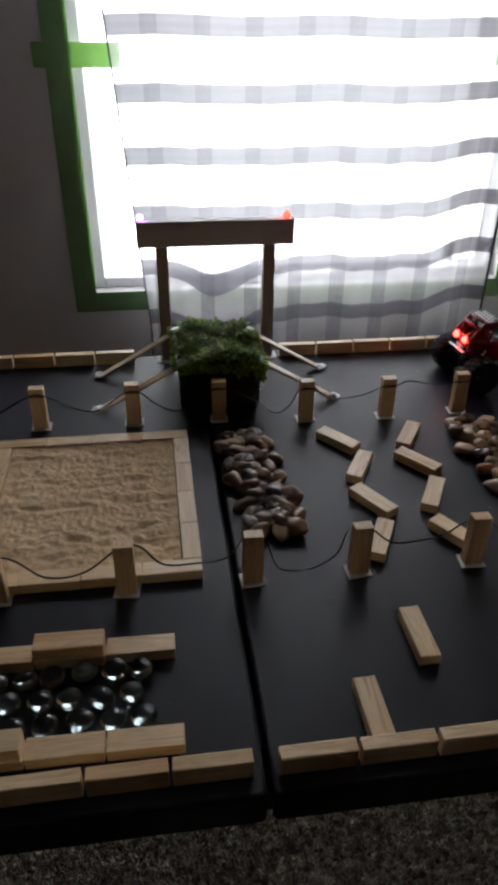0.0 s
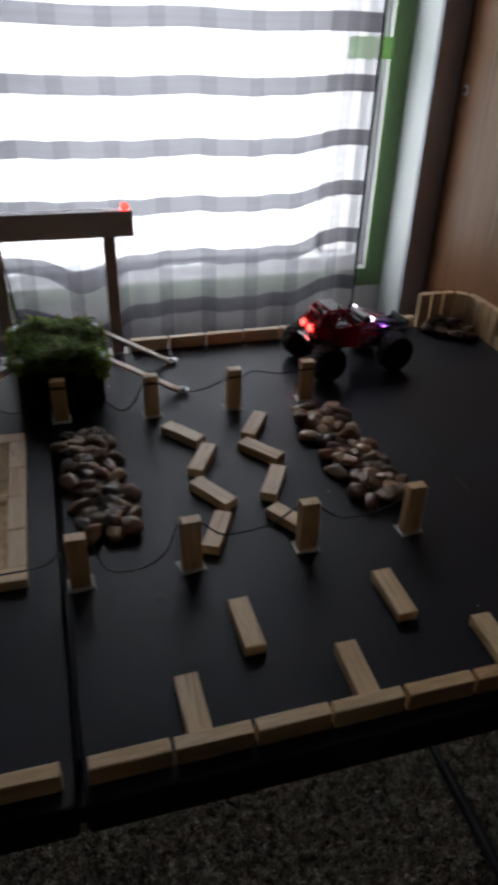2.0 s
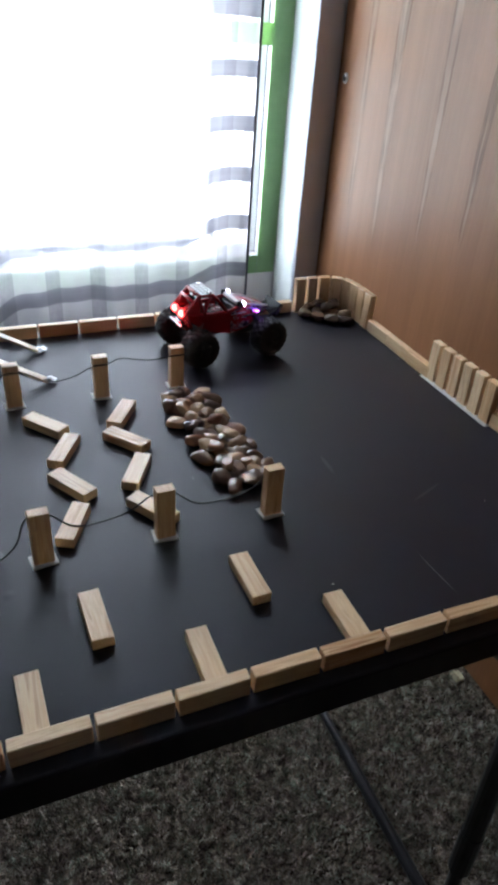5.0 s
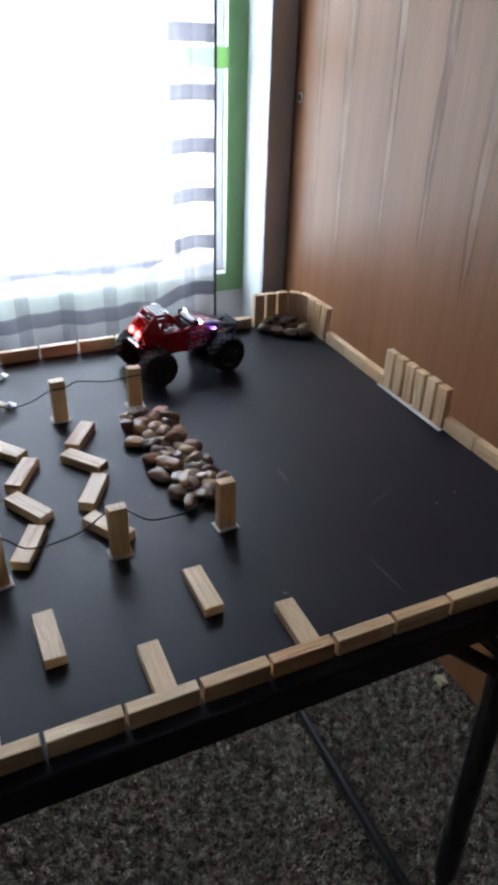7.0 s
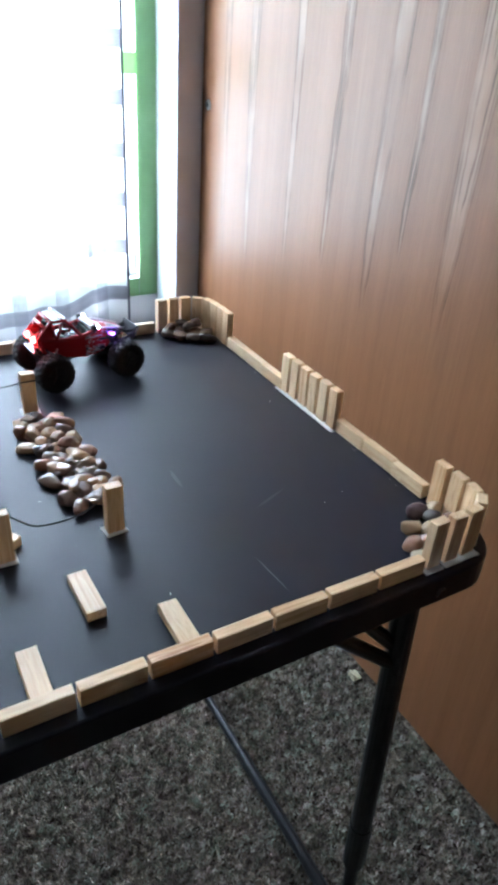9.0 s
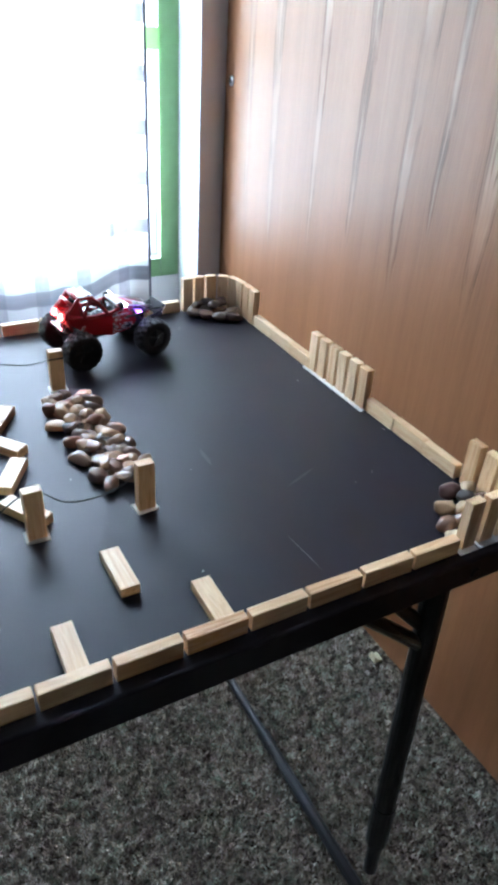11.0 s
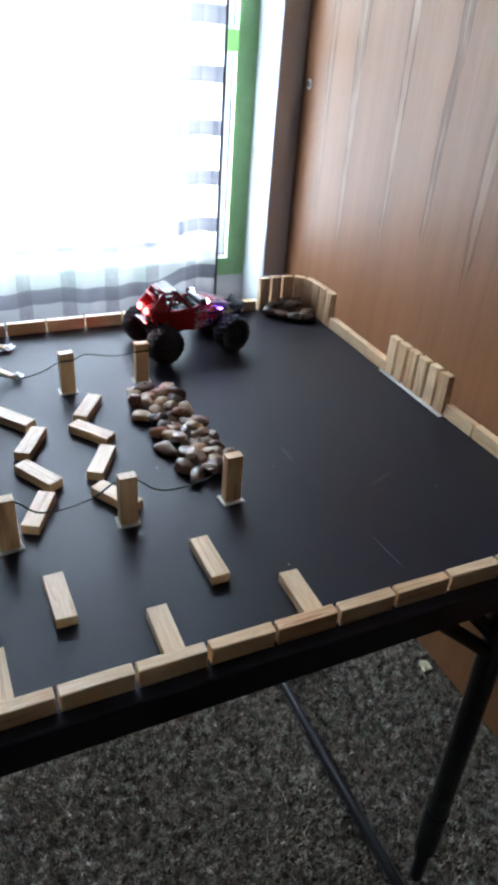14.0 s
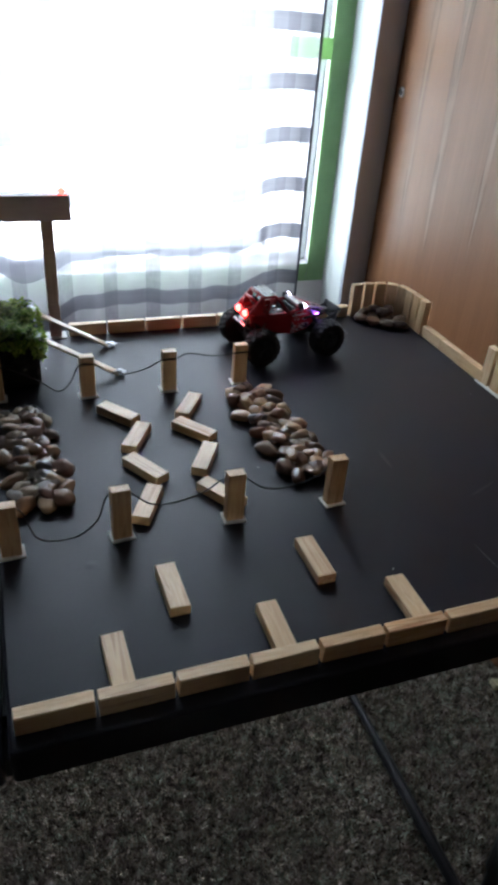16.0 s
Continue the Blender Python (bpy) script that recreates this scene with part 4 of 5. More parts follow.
def pebble(parent, x, y, z, a, b, c, turn, tilt=(0, 0)):
    ob = new("pebble", rng.choice(pebble_meshes))
    ob.parent = parent
    ob.matrix_local = pose(x, y, z, tilt[0], tilt[1], turn) @ Matrix.Diagonal((a, b, c, 1))
    return ob


stone_meshes = {}


def stone(parent, x, y, z, a, b, c, turn, mat):
    """A pebble of one chosen stone."""
    if mat not in stone_meshes:
        me = pebble_meshes[len(stone_meshes) * 3 % len(pebble_meshes)].copy()
        me.materials[0] = mat
        stone_meshes[mat] = me
    ob = new("pebble", stone_meshes[mat])
    ob.parent = parent
    ob.matrix_local = pose(x, y, z, rng.uniform(-8, 8), rng.uniform(-8, 8), turn) @ Matrix.Diagonal((a, b, c, 1))
    return ob


def pebble_bed(label, near, far, width, rows, mat, wet):
    """Pebbles glued into a bar that runs from near to far."""
    near, far = Vector((*near, 0)), Vector((*far, 0))
    bed = empty("pebble_bar", Matrix.Translation((0, 0, T)), label=label, category="pebbles", group="pebble bars")
    d = (far - near).normalized()
    side = Vector((d.y, -d.x, 0))
    for j in range(rows):
        across = 3 if j % 2 == 0 else 4
        for i in range(across):
            s = (i - (across - 1) / 2) / 2.0
            p = near + (far - near) * ((j + 0.5 + rng.uniform(-0.22, 0.22)) / rows) + side * (s * width * 0.60 + rng.uniform(-0.003, 0.003))
            a, b, c = rng.uniform(0.0082, 0.0138), rng.uniform(0.0070, 0.0104), rng.uniform(0.0056, 0.0084)
            pebble(bed, p.x, p.y, c * 0.93, a, b, c, rng.uniform(0, 180), (rng.uniform(-14, 14), rng.uniform(-14, 14)))
    for j in range(rows):
        for s in (-0.4, 0.25):
            if rng.random() < 0.75:
                p = near + (far - near) * ((j + 0.9) / (rows + 0.6)) + side * (s * width * 0.6 + rng.uniform(-0.004, 0.004))
                a, b, c = rng.uniform(0.0070, 0.0110), rng.uniform(0.0055, 0.0078), rng.uniform(0.0045, 0.0060)
                pebble(bed, p.x, p.y, 0.0112 + rng.uniform(-0.001, 0.0015), a, b, c, rng.uniform(0, 180), (rng.uniform(-20, 20), rng.uniform(-20, 20)))
    bm = bmesh.new()
    for k in range(rows * 11):
        p = near + (far - near) * rng.uniform(0.05, 0.97) + side * rng.uniform(-0.36, 0.36) * width
        r = rng.uniform(0.0007, 0.0017)
        mm = Matrix.Translation((p.x, p.y, rng.uniform(0.008, 0.0135))) @ pose(0, 0, 0, rng.uniform(-30, 30), rng.uniform(-30, 30), rng.uniform(0, 180)) @ Matrix.Diagonal((r * 1.6, r * 0.9, r * 0.7, 1))
        bmesh.ops.create_icosphere(bm, subdivisions=2, radius=1.0, matrix=mm)
    for k in range(wet):
        p = near + (far - near) * (0.02 + 0.5 * rng.random() ** 1.4) + side * rng.uniform(-0.30, 0.30) * width
        mm = Matrix.Translation((p.x, p.y, rng.uniform(0.0118, 0.0142))) @ pose(0, 0, 0, rng.uniform(-12, 12), rng.uniform(-12, 12), rng.uniform(0, 180)) @ Matrix.Diagonal((rng.uniform(0.006, 0.011), rng.uniform(0.003, 0.006), 0.0014, 1))
        film = bmesh.ops.create_icosphere(bm, subdivisions=3, radius=1.0)["verts"]
        for v in film:
            v.co = mm @ (v.co * (1 + 0.45 * noise.noise(v.co * 2.3 + Vector((k, 0, 5)))))
    if mat is not PEBBLE:
        for ob in bed.children:
            ob.material_slots[0].link = "OBJECT"
            ob.material_slots[0].material = mat
    tagged(part("glue", bm, GLUE, bed, "shiny beads of clear glue between the pebbles", True), kind="stuff")
    return bed


pebble_bed("bar of glued brown and grey pebbles beside the table seam", (0.0935, 0.4520), (0.0790, 0.6290), 0.050, 11, RUSSET, 5)
pebble_bed("bar of brown, tan and grey polished river pebbles glued together", (0.3475, 0.4450), (0.3345, 0.6280), 0.054, 11, PEBBLE, 9)


def corner_heap(label, places, shift=0.006, squeeze=1.0):
    heap = empty("pebble_heap", Matrix.Translation((0, 0, T)), label=label, category="pebbles", group="corner pebble heaps")
    for x, y, z, size in places:
        x, size = 0.648 - (0.648 - x - shift) * squeeze, size * 0.88
        a, b, c = size * rng.uniform(1.0, 1.3), size * rng.uniform(0.8, 0.95), size * rng.uniform(0.6, 0.75)
        ob = pebble(heap, x, y, c * 0.95 + z, a, b, c, rng.uniform(-30, 30), (rng.uniform(-10, 10), rng.uniform(-10, 10)))
        ob.material_slots[0].link, ob.material_slots[0].material = "OBJECT", RUSSET


corner_heap("heap of dark and brown pebbles inside the back corner fence",
            [(0.579, 0.803, 0, 0.0105), (0.593, 0.789, 0, 0.0110), (0.609, 0.776, 0, 0.0110), (0.626, 0.765, 0, 0.0105), (0.600, 0.809, 0, 0.0105), (0.618, 0.796, 0, 0.0110), (0.632, 0.785, 0, 0.0100),
             (0.607, 0.795, 0.012, 0.0095), (0.623, 0.803, 0.011, 0.0105), (0.594, 0.815, 0.009, 0.0080), (0.606, 0.813, 0.010, 0.0095), (0.586, 0.812, 0.006, 0.0095)], -0.003)
heap = empty("pebble_heap", Matrix.Translation((0, 0, T)), label="heap of purple, grey, tan and cream pebbles inside the fence", category="pebbles", group="corner pebble heaps")
for x, y, z, a, b, c, turn, mat in ((0.6165, 0.3045, 0.0000, 0.0118, 0.0102, 0.0090, 20, PURPLE_STONE), (0.5960, 0.2870, 0.0000, 0.0112, 0.0098, 0.0082, -10, TAN_STONE), (0.5790, 0.2680, 0.0000, 0.0112, 0.0092, 0.0078, 5, BROWN_STONE),
                                    (0.5740, 0.2535, 0.0000, 0.0115, 0.0070, 0.0056, 8, CREAM_STONE), (0.6210, 0.2890, 0.0060, 0.0098, 0.0080, 0.0070, 15, SLATE_STONE), (0.6075, 0.2770, 0.0030, 0.0100, 0.0088, 0.0074, 40, TAN_STONE),
                                    (0.5950, 0.2650, 0.0030, 0.0098, 0.0086, 0.0072, -20, BROWN_STONE), (0.6340, 0.3000, 0.0030, 0.0095, 0.0085, 0.0075, 60, TAN_STONE), (0.6210, 0.2700, 0.0030, 0.0100, 0.0086, 0.0075, 30, CREAM_STONE),
                                    (0.6320, 0.2810, 0.0000, 0.0085, 0.0085, 0.0090, 0, BROWN_STONE), (0.6080, 0.2620, 0.0000, 0.0085, 0.0075, 0.0070, 70, SLATE_STONE)):
    stone(heap, x + 0.002, y, (z + c * 0.93) * 0.9, a * 0.9, b * 0.9, c * 0.9, turn, mat)

# ---- moss hill, ramps, arch ----
HX0, HX1, HY0, HY1, HZ = 0.019, 0.110, 0.691, 0.797, T + 0.054


def moss():
    """Many narrow curved leaves over the hill's top and hanging down its sides."""
    bm = bmesh.new()
    r = random.Random(11)

    def leaf(p, d, up, length, width):
        side = d.cross(up)
        side = side.normalized() * width if side.length > 1e-5 else Vector((width, 0, 0))
        mid = p + d * length * 0.55 + up * length * 0.20
        tip = p + d * length + up * length * 0.02
        vs = [bm.verts.new(c) for c in (p - side * 0.5, p + side * 0.5, mid + side * 0.8, mid - side * 0.8, tip)]
        bm.faces.new((vs[0], vs[1], vs[2], vs[3]))
        bm.faces.new((vs[3], vs[2], vs[4]))
    for k in range(3600):
        x, y = r.uniform(HX0 + 0.003, HX1 - 0.002), r.uniform(HY0 - 0.003, HY1 - 0.002)
        h = HZ + 0.003 + 0.012 * noise.noise((x * 38, y * 38, 4)) + 0.004 * math.sin((x - HX0) / (HX1 - HX0) * math.pi)
        a = r.uniform(0, math.tau)
        d = Vector((math.cos(a), math.sin(a), r.uniform(-0.15, 0.35))).normalized()
        leaf(Vector((x, y, h + r.uniform(-0.004, 0.006))), d, Vector((0, 0, 1)), r.uniform(0.006, 0.015), r.uniform(0.0012, 0.0026))
    for k in range(2600):
        u = r.random()
        if u < 0.62:
            x, y, out = r.uniform(HX0, HX1 + 0.004), HY0 - 0.003, Vector((0, -1, 0))
        elif u < 0.84:
            x, y, out = HX1 + 0.003, r.uniform(HY0, HY1), Vector((1, 0, 0))
        else:
            x, y, out = HX0 - 0.003, r.uniform(HY0, HY1), Vector((-1, 0, 0))
        drop = (0.007 + 0.036 * max(0.0, (x - 0.070) / 0.045)) * (0.6 + 0.8 * noise.noise((x * 60, y * 60, 8)))
        z = HZ + 0.007 - r.random() ** 1.3 * max(0.006, drop)
        d = (out * r.uniform(0.2, 0.9) + Vector((r.uniform(-0.6, 0.6), r.uniform(-0.3, 0.3), r.uniform(-1.0, 0.2)))).normalized()
        leaf(Vector((x, y, z)) + out * r.uniform(0, 0.002), d, out, r.uniform(0.003, 0.008), r.uniform(0.0007, 0.0014))
    return bm


hill = empty("moss_hill", label="black foam block with green moss on top, between wooden ramps", category="model hill")
part("foam_block", spanned((HX0, HY0, T), (HX1, HY1, HZ + 0.002), 0.004), SOIL, hill, "rough black foam")
part("moss", moss(), MOSS, hill, "shaggy green artificial moss")


def foil_clump(parent, x, y, z, size, seed):
    bm = bmesh.new()
    bmesh.ops.create_icosphere(bm, subdivisions=3, radius=1.0)
    for v in bm.verts:
        n = noise.noise(v.co * 2.2 + Vector((seed, 0, 0))) + 0.9 * noise.noise(v.co * 5.0 + Vector((0, seed, 0))) + 0.5 * noise.noise(v.co * 11.0 + Vector((0, 0, seed)))
        v.co = Vector((v.co.x * 1.30, v.co.y * 1.15, v.co.z * 0.40)) * (0.9 + 0.75 * n) * size + Vector((x, y, z))
    part("foil", bm, FOIL, parent, "crumpled silver foil holding the stick")


for k, (xf, y, xt) in enumerate(((0.2000, 0.7830, 0.1060), (0.1990, 0.7030, 0.1080), (-0.0760, 0.7890, 0.0200), (-0.0740, 0.7020, 0.0260))):
    ramp_thing = empty("ramp_stick", label="flat wooden craft stick ramp leaning on the mossy hill", category="ramp", group="ramp sticks")
    a, b = Vector((xf, y, T + 0.0025)), Vector((xt, y + 0.001, T + 0.0575))
    d = b - a
    m = Matrix.Translation((a + b) / 2) @ d.to_track_quat("X", "Z").to_matrix().to_4x4()
    part("stick", boxed((d.length, 0.0125, 0.0028), m, 0.0008), STICK, ramp_thing)
    foil_clump(ramp_thing, xf + (0.002 if xf > 0 else -0.002), y, T + 0.0038, 0.0054, k)
    foil_clump(ramp_thing, xt, y, T + 0.0595, 0.0060, k + 9)

arch = empty("arch", label="dark wooden arch gate with small lights on its beam", category="arch")
part("beam", spanned((-0.0215, 0.8240, 0.8865), (0.1685, 0.8400, 0.9165), 0.0006), HAZED_BEAM, arch)
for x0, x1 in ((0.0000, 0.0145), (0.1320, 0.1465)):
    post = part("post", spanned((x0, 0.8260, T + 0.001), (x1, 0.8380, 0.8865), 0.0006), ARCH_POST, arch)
    part("card_foot", spanned((x0 - 0.006, 0.8200, T), (x1 + 0.006, 0.8420, T + 0.001)), CARD, post, "white card foot")


def glow(name, colour, strength):
    m = material(name, 0.3, colour)
    shader(m).inputs["Emission Color"].default_value = (*colour, 1)
    shader(m).inputs["Emission Strength"].default_value = strength
    return m


VIOLET, RED_GLOW, WHITE_GLOW = glow("violet_led", (0.36, 0.12, 1.0), 18.0), glow("red_led", (1.0, 0.03, 0.02), 14.0), glow("white_led", (0.80, 0.74, 1.0), 14.0)


def led(parent, p, r, mat, label):
    bm = bmesh.new()
    bmesh.ops.create_uvsphere(bm, u_segments=12, v_segments=8, radius=r, matrix=Matrix.Translation(p))
    part("light", bm, mat, parent, label, True)


led(arch, (-0.0160, 0.832, 0.9205), 0.0042, VIOLET, "small glowing violet light")
led(arch, (0.1600, 0.832, 0.9205), 0.0042, RED_GLOW, "small glowing red light")

# dust and scratches on the table
SCUFF = material("scuff_mark", 0.5, (0.12, 0.12, 0.125))
SMEAR = material("dusty_smear", 0.50, (0.020, 0.021, 0.025))
for (x, y), (x2, y2), w, mat in (((0.4460, 0.3220), (0.4500, 0.2690), 0.0004, SCUFF), ((0.4830, 0.3830), (0.5260, 0.4000), 0.0016, SMEAR), ((0.4340, 0.4780), (0.4320, 0.4440), 0.0022, SMEAR)):
    d = Vector((x2 - x, y2 - y, 0))
    side = Vector((-d.y, d.x, 0)).normalized() * w
    bm = bmesh.new()
    at = [Vector((x, y, T + 0.0001)) + d * s + side * k for s, k in ((0, 0), (0.3, 0.9), (0.7, 1.0), (1, 0.1), (0.7, -0.8), (0.3, -1.0))]
    bm.faces.new([bm.verts.new(p) for p in at])
    tagged(mesh_object("scratch", bm, mat), "fine pale scratch in the black table top", "scratch", "scratches")

# ---- remote-control car ----
RED = material("red_plastic", 0.30, (0.42, 0.008, 0.018))
WHITE_P = material("white_decal_plastic", 0.3, (0.75, 0.74, 0.74))
BLACK_P = material("black_moulded_plastic", 0.5, (0.014, 0.014, 0.016))
CHROME = material("silver_plastic", 0.25, (0.6, 0.6, 0.62), 0.8)
RUBBER = material("tyre_rubber", 0.75, (0.014, 0.014, 0.015))
bumped(RUBBER, noise_of(RUBBER, coords(RUBBER), 500, 3), 0.4, 0.0008)


def livery():
    """Red, white and black torn stripes printed on the body shell."""
    m = material("printed_shell", 0.28)
    n = noise_of(m, coords(m, (34, 10, 90)), 1.0, 4, 0.6, 1.5)
    wire(m, ramp(m, n, [(0.40, (0.42, 0.010, 0.020)), (0.520, (0.42, 0.010, 0.020)), (0.530, (0.66, 0.64, 0.68)), (0.560, (0.66, 0.64, 0.68)), (0.570, (0.018, 0.018, 0.026)), (0.68, (0.03, 0.03, 0.04))]),
         shader(m).inputs["Base Color"])
    return m


LIVERY = livery()


def tyre_mesh():
    """A fat lugged tyre, its axle along Y."""
    bm = bmesh.new()
    profile = [(-0.0100, 0.0128), (-0.0116, 0.0160), (-0.0121, 0.0195), (-0.0117, 0.0226), (-0.0100, 0.0243), (-0.0066, 0.0250), (-0.0040, 0.0251), (-0.0038, 0.0252), (0.0038, 0.0252),
               (0.0040, 0.0251), (0.0066, 0.0250), (0.0100, 0.0243), (0.0117, 0.0226), (0.0121, 0.0195), (0.0116, 0.0160), (0.0100, 0.0128)]
    n = 72
    rings = []
    for k in range(n):
        a = math.tau * k / n
        ring = []
        for i, (y, r) in enumerate(profile):
            lug = (k % 4 < 2) if i in (7, 8) else (k % 4 >= 2)
            ring.append(bm.verts.new(((r + (0.0012 if lug and 3 <= i <= 12 else 0.0)) * math.cos(a), y, (r + (0.0012 if lug and 3 <= i <= 12 else 0.0)) * math.sin(a))))
        rings.append(ring)
    for k in range(n):
        a, b = rings[k], rings[(k + 1) % n]
        for i in range(len(profile) - 1):
            bm.faces.new((a[i], a[i + 1], b[i + 1], b[i]))
        bm.faces.new((a[-1], a[0], b[0], b[-1]))
    bmesh.ops.recalc_face_normals(bm, faces=bm.faces)
    return bm


def bent_tube(bm, points, r, sides=8):
    """One tube with mitred bends through the points."""
    pts = [Vector(p) for p in points]
    rings = []
    for i, p in enumerate(pts):
        d = (pts[min(i + 1, len(pts) - 1)] - pts[max(i - 1, 0)]).normalized()
        side = d.cross(Vector((0.1, 0.3, 1))).normalized()
        up = side.cross(d)
        rings.append([bm.verts.new(p + r * (math.cos(a) * side + math.sin(a) * up)) for a in (k * math.tau / sides for k in range(sides))])
    for u, v in zip(rings, rings[1:]):
        for k in range(sides):
            bm.faces.new((u[k], u[(k + 1) % sides], v[(k + 1) % sides], v[k]))
    bm.faces.new(rings[0][::-1])
    bm.faces.new(rings[-1])
    bmesh.ops.recalc_face_normals(bm, faces=bm.faces)


def rim_mesh(out):
    bm = bmesh.new()
    bmesh.ops.create_cone(bm, cap_ends=True, segments=24, radius1=0.0132, radius2=0.0132, depth=0.0190, matrix=pose(0, 0, 0, 90, 0, 0))
    for k in range(5):
        m = pose(0, 0, 0, 0, 72 * k, 0) @ Matrix.Translation((0.0068, out * 0.0102, 0))
        box(bm, (0.0110, 0.0024, 0.0034), m, 0.0005)
    bmesh.ops.create_cone(bm, cap_ends=True, segments=12, radius1=0.0032, radius2=0.0026, depth=0.0040, matrix=pose(0, out * 0.0118, 0, 90, 0, 0))
    return bm


AXLE = 0.0535        # half the car's wheelbase
TAIL_GLOW = glow("red_tail_lamp", (1.0, 0.045, 0.035), 16.0)


def shell(prof, s, thick=0.0008):
    """A thin upright body panel on side s, from its outline of (x, half width, z)."""
    bm = bmesh.new()
    outer = [bm.verts.new((x, s * (w + thick), z)) for x, w, z in prof]
    inner = [bm.verts.new((x, s * (w - thick), z)) for x, w, z in prof]
    bm.faces.new(outer)
    bm.faces.new(inner[::-1])
    for k in range(len(prof)):
        q = (k + 1) % len(prof)
        bm.faces.new((outer[k], inner[k], inner[q], outer[q]))
    bmesh.ops.recalc_face_normals(bm, faces=bm.faces)
    return bm


def rc_car(m):
    car = empty("rc_car", m, label="red, white and black radio-controlled rock buggy with lit lamps", category="toy car")
    # chassis and driveline
    bm = bmesh.new()
    box(bm, (0.092, 0.030, 0.009), pose(0.0, 0, 0.034), 0.002)
    box(bm, (0.050, 0.024, 0.012), pose(-0.004, 0, 0.044), 0.003)
    part("chassis", bm, BLACK_P, car, "black moulded chassis")
    for x in (AXLE, -AXLE):
        bm = bmesh.new()
        tube(bm, (x, -0.034, 0.0268), (x, 0.034, 0.0268), 0.0042, 12)
        bmesh.ops.create_icosphere(bm, subdivisions=2, radius=0.0088, matrix=Matrix.Translation((x, 0.003, 0.0268)))
        part("axle", bm, BLACK_P, car, smooth=True)
        for y in (-0.024, 0.024):
            low, high = Vector((x, y, 0.030)), Vector((x * 0.66, y * 0.80, 0.060))
            bm = bmesh.new()
            tube(bm, low, high, 0.0017, 8)
            for k in range(9):
                tube(bm, low.lerp(high, 0.30 + 0.055 * k), low.lerp(high, 0.318 + 0.055 * k), 0.0036, 10)
            part("shock_absorber", bm, BLACK_P if x > 0 else CHROME, car, "coil-over shock absorber")
            bm = bmesh.new()
            tube(bm, (x, y * 0.8, 0.026), (x * 0.15, y * 0.55, 0.033), 0.0014, 8)
            part("link", bm, BLACK_P, car)
        for y in (-0.0412, 0.0412):
            wheel = empty("wheel")
            wheel.parent = car
            wheel.matrix_local = Matrix.Translation((x, y, 0.0264)) @ pose(0, 0, 0, 0, rng.uniform(0, 60), 5 if x > 0 else 0)
            part("tyre", tyre_mesh(), RUBBER, wheel, "lugged black rubber tyre")
            part("rim", rim_mesh(1 if y > 0 else -1), BLACK_P, wheel, "five-spoke black rim")
    # bonnet: tapered panel from the lamp bar to the nose
    bm = bmesh.new()
    sections = ((0.020, 0.0205, 0.0704, 0.054), (0.034, 0.0185, 0.0680, 0.052), (0.050, 0.0150, 0.0636, 0.051), (0.064, 0.0115, 0.0582, 0.050))
    rings = []
    for x, w, top, low in sections:
        rings.append([bm.verts.new(p) for p in ((x, -w, low), (x, -w * 1.02, top - 0.006), (x, -w * 0.82, top), (x, 0, top + 0.001), (x, w * 0.82, top), (x, w * 1.02, top - 0.006), (x, w, low))])
    for a, b in zip(rings, rings[1:]):
        for i in range(6):
            bm.faces.new((a[i], b[i], b[i + 1], a[i + 1]))
    bm.faces.new(rings[-1])
    bm.faces.new(rings[0][::-1])
    bmesh.ops.recalc_face_normals(bm, faces=bm.faces)
    bonnet = part("bonnet", bm, LIVERY, car, "sloping bonnet printed in red, white and black")
    for s in (-1, 1):
        bm = bmesh.new()
        bent_tube(bm, [(0.018, s * 0.0212, 0.0712), (0.036, s * 0.0182, 0.0685), (0.066, s * 0.0115, 0.0595)], 0.0014)
        part("bonnet_rail", bm, WHITE_P, bonnet, "white bonnet rail", True)
    # side panels
    for s in (-1, 1):
        part("side_panel", shell([(0.0005, 0.0240, 0.0646), (-0.030, 0.0235, 0.0629), (-0.063, 0.0190, 0.0684), (-0.064, 0.0185, 0.0609), (-0.052, 0.0200, 0.052), (-0.034, 0.0225, 0.04), (0.0005, 0.0240, 0.033)], s), RED, car, "glossy red rear side panel")
        part("side_panel", shell([(0.0210, 0.0215, 0.069), (0.0010, 0.0240, 0.0646), (0.0010, 0.0240, 0.033), (0.0280, 0.0220, 0.037), (0.0480, 0.0165, 0.0514), (0.0420, 0.0170, 0.0609)], s), LIVERY, car, "front side panel printed in red, white and black")
    # cage
    cage = empty("roll_cage")
    cage.parent = car
    tagged(cage, "glossy red tubular roll cage")
    runs = []
    for s in (-1, 1):
        runs.append(([(0.020, s * 0.0220, 0.0704), (0.000, s * 0.0245, 0.066), (-0.030, s * 0.0240, 0.0643), (-0.0645, s * 0.0190, 0.0687)], 0.0023))
        runs.append(([(-0.006, s * 0.0242, 0.0656), (-0.018, s * 0.0210, 0.0820), (-0.026, s * 0.0190, 0.0898), (-0.045, s * 0.0185, 0.0905), (-0.0645, s * 0.0190, 0.0687), (-0.0560, s * 0.0180, 0.048)], 0.0025))
        runs.append(([(-0.028, s * 0.0190, 0.0892), (-0.040, s * 0.0235, 0.065)], 0.0018))
        runs.append(([(-0.045, s * 0.0185, 0.0902), (-0.040, s * 0.0235, 0.065)], 0.0018))
        runs.append(([(-0.054, s * 0.0187, 0.083), (-0.0640, s * 0.0060, 0.0694)], 0.0016))
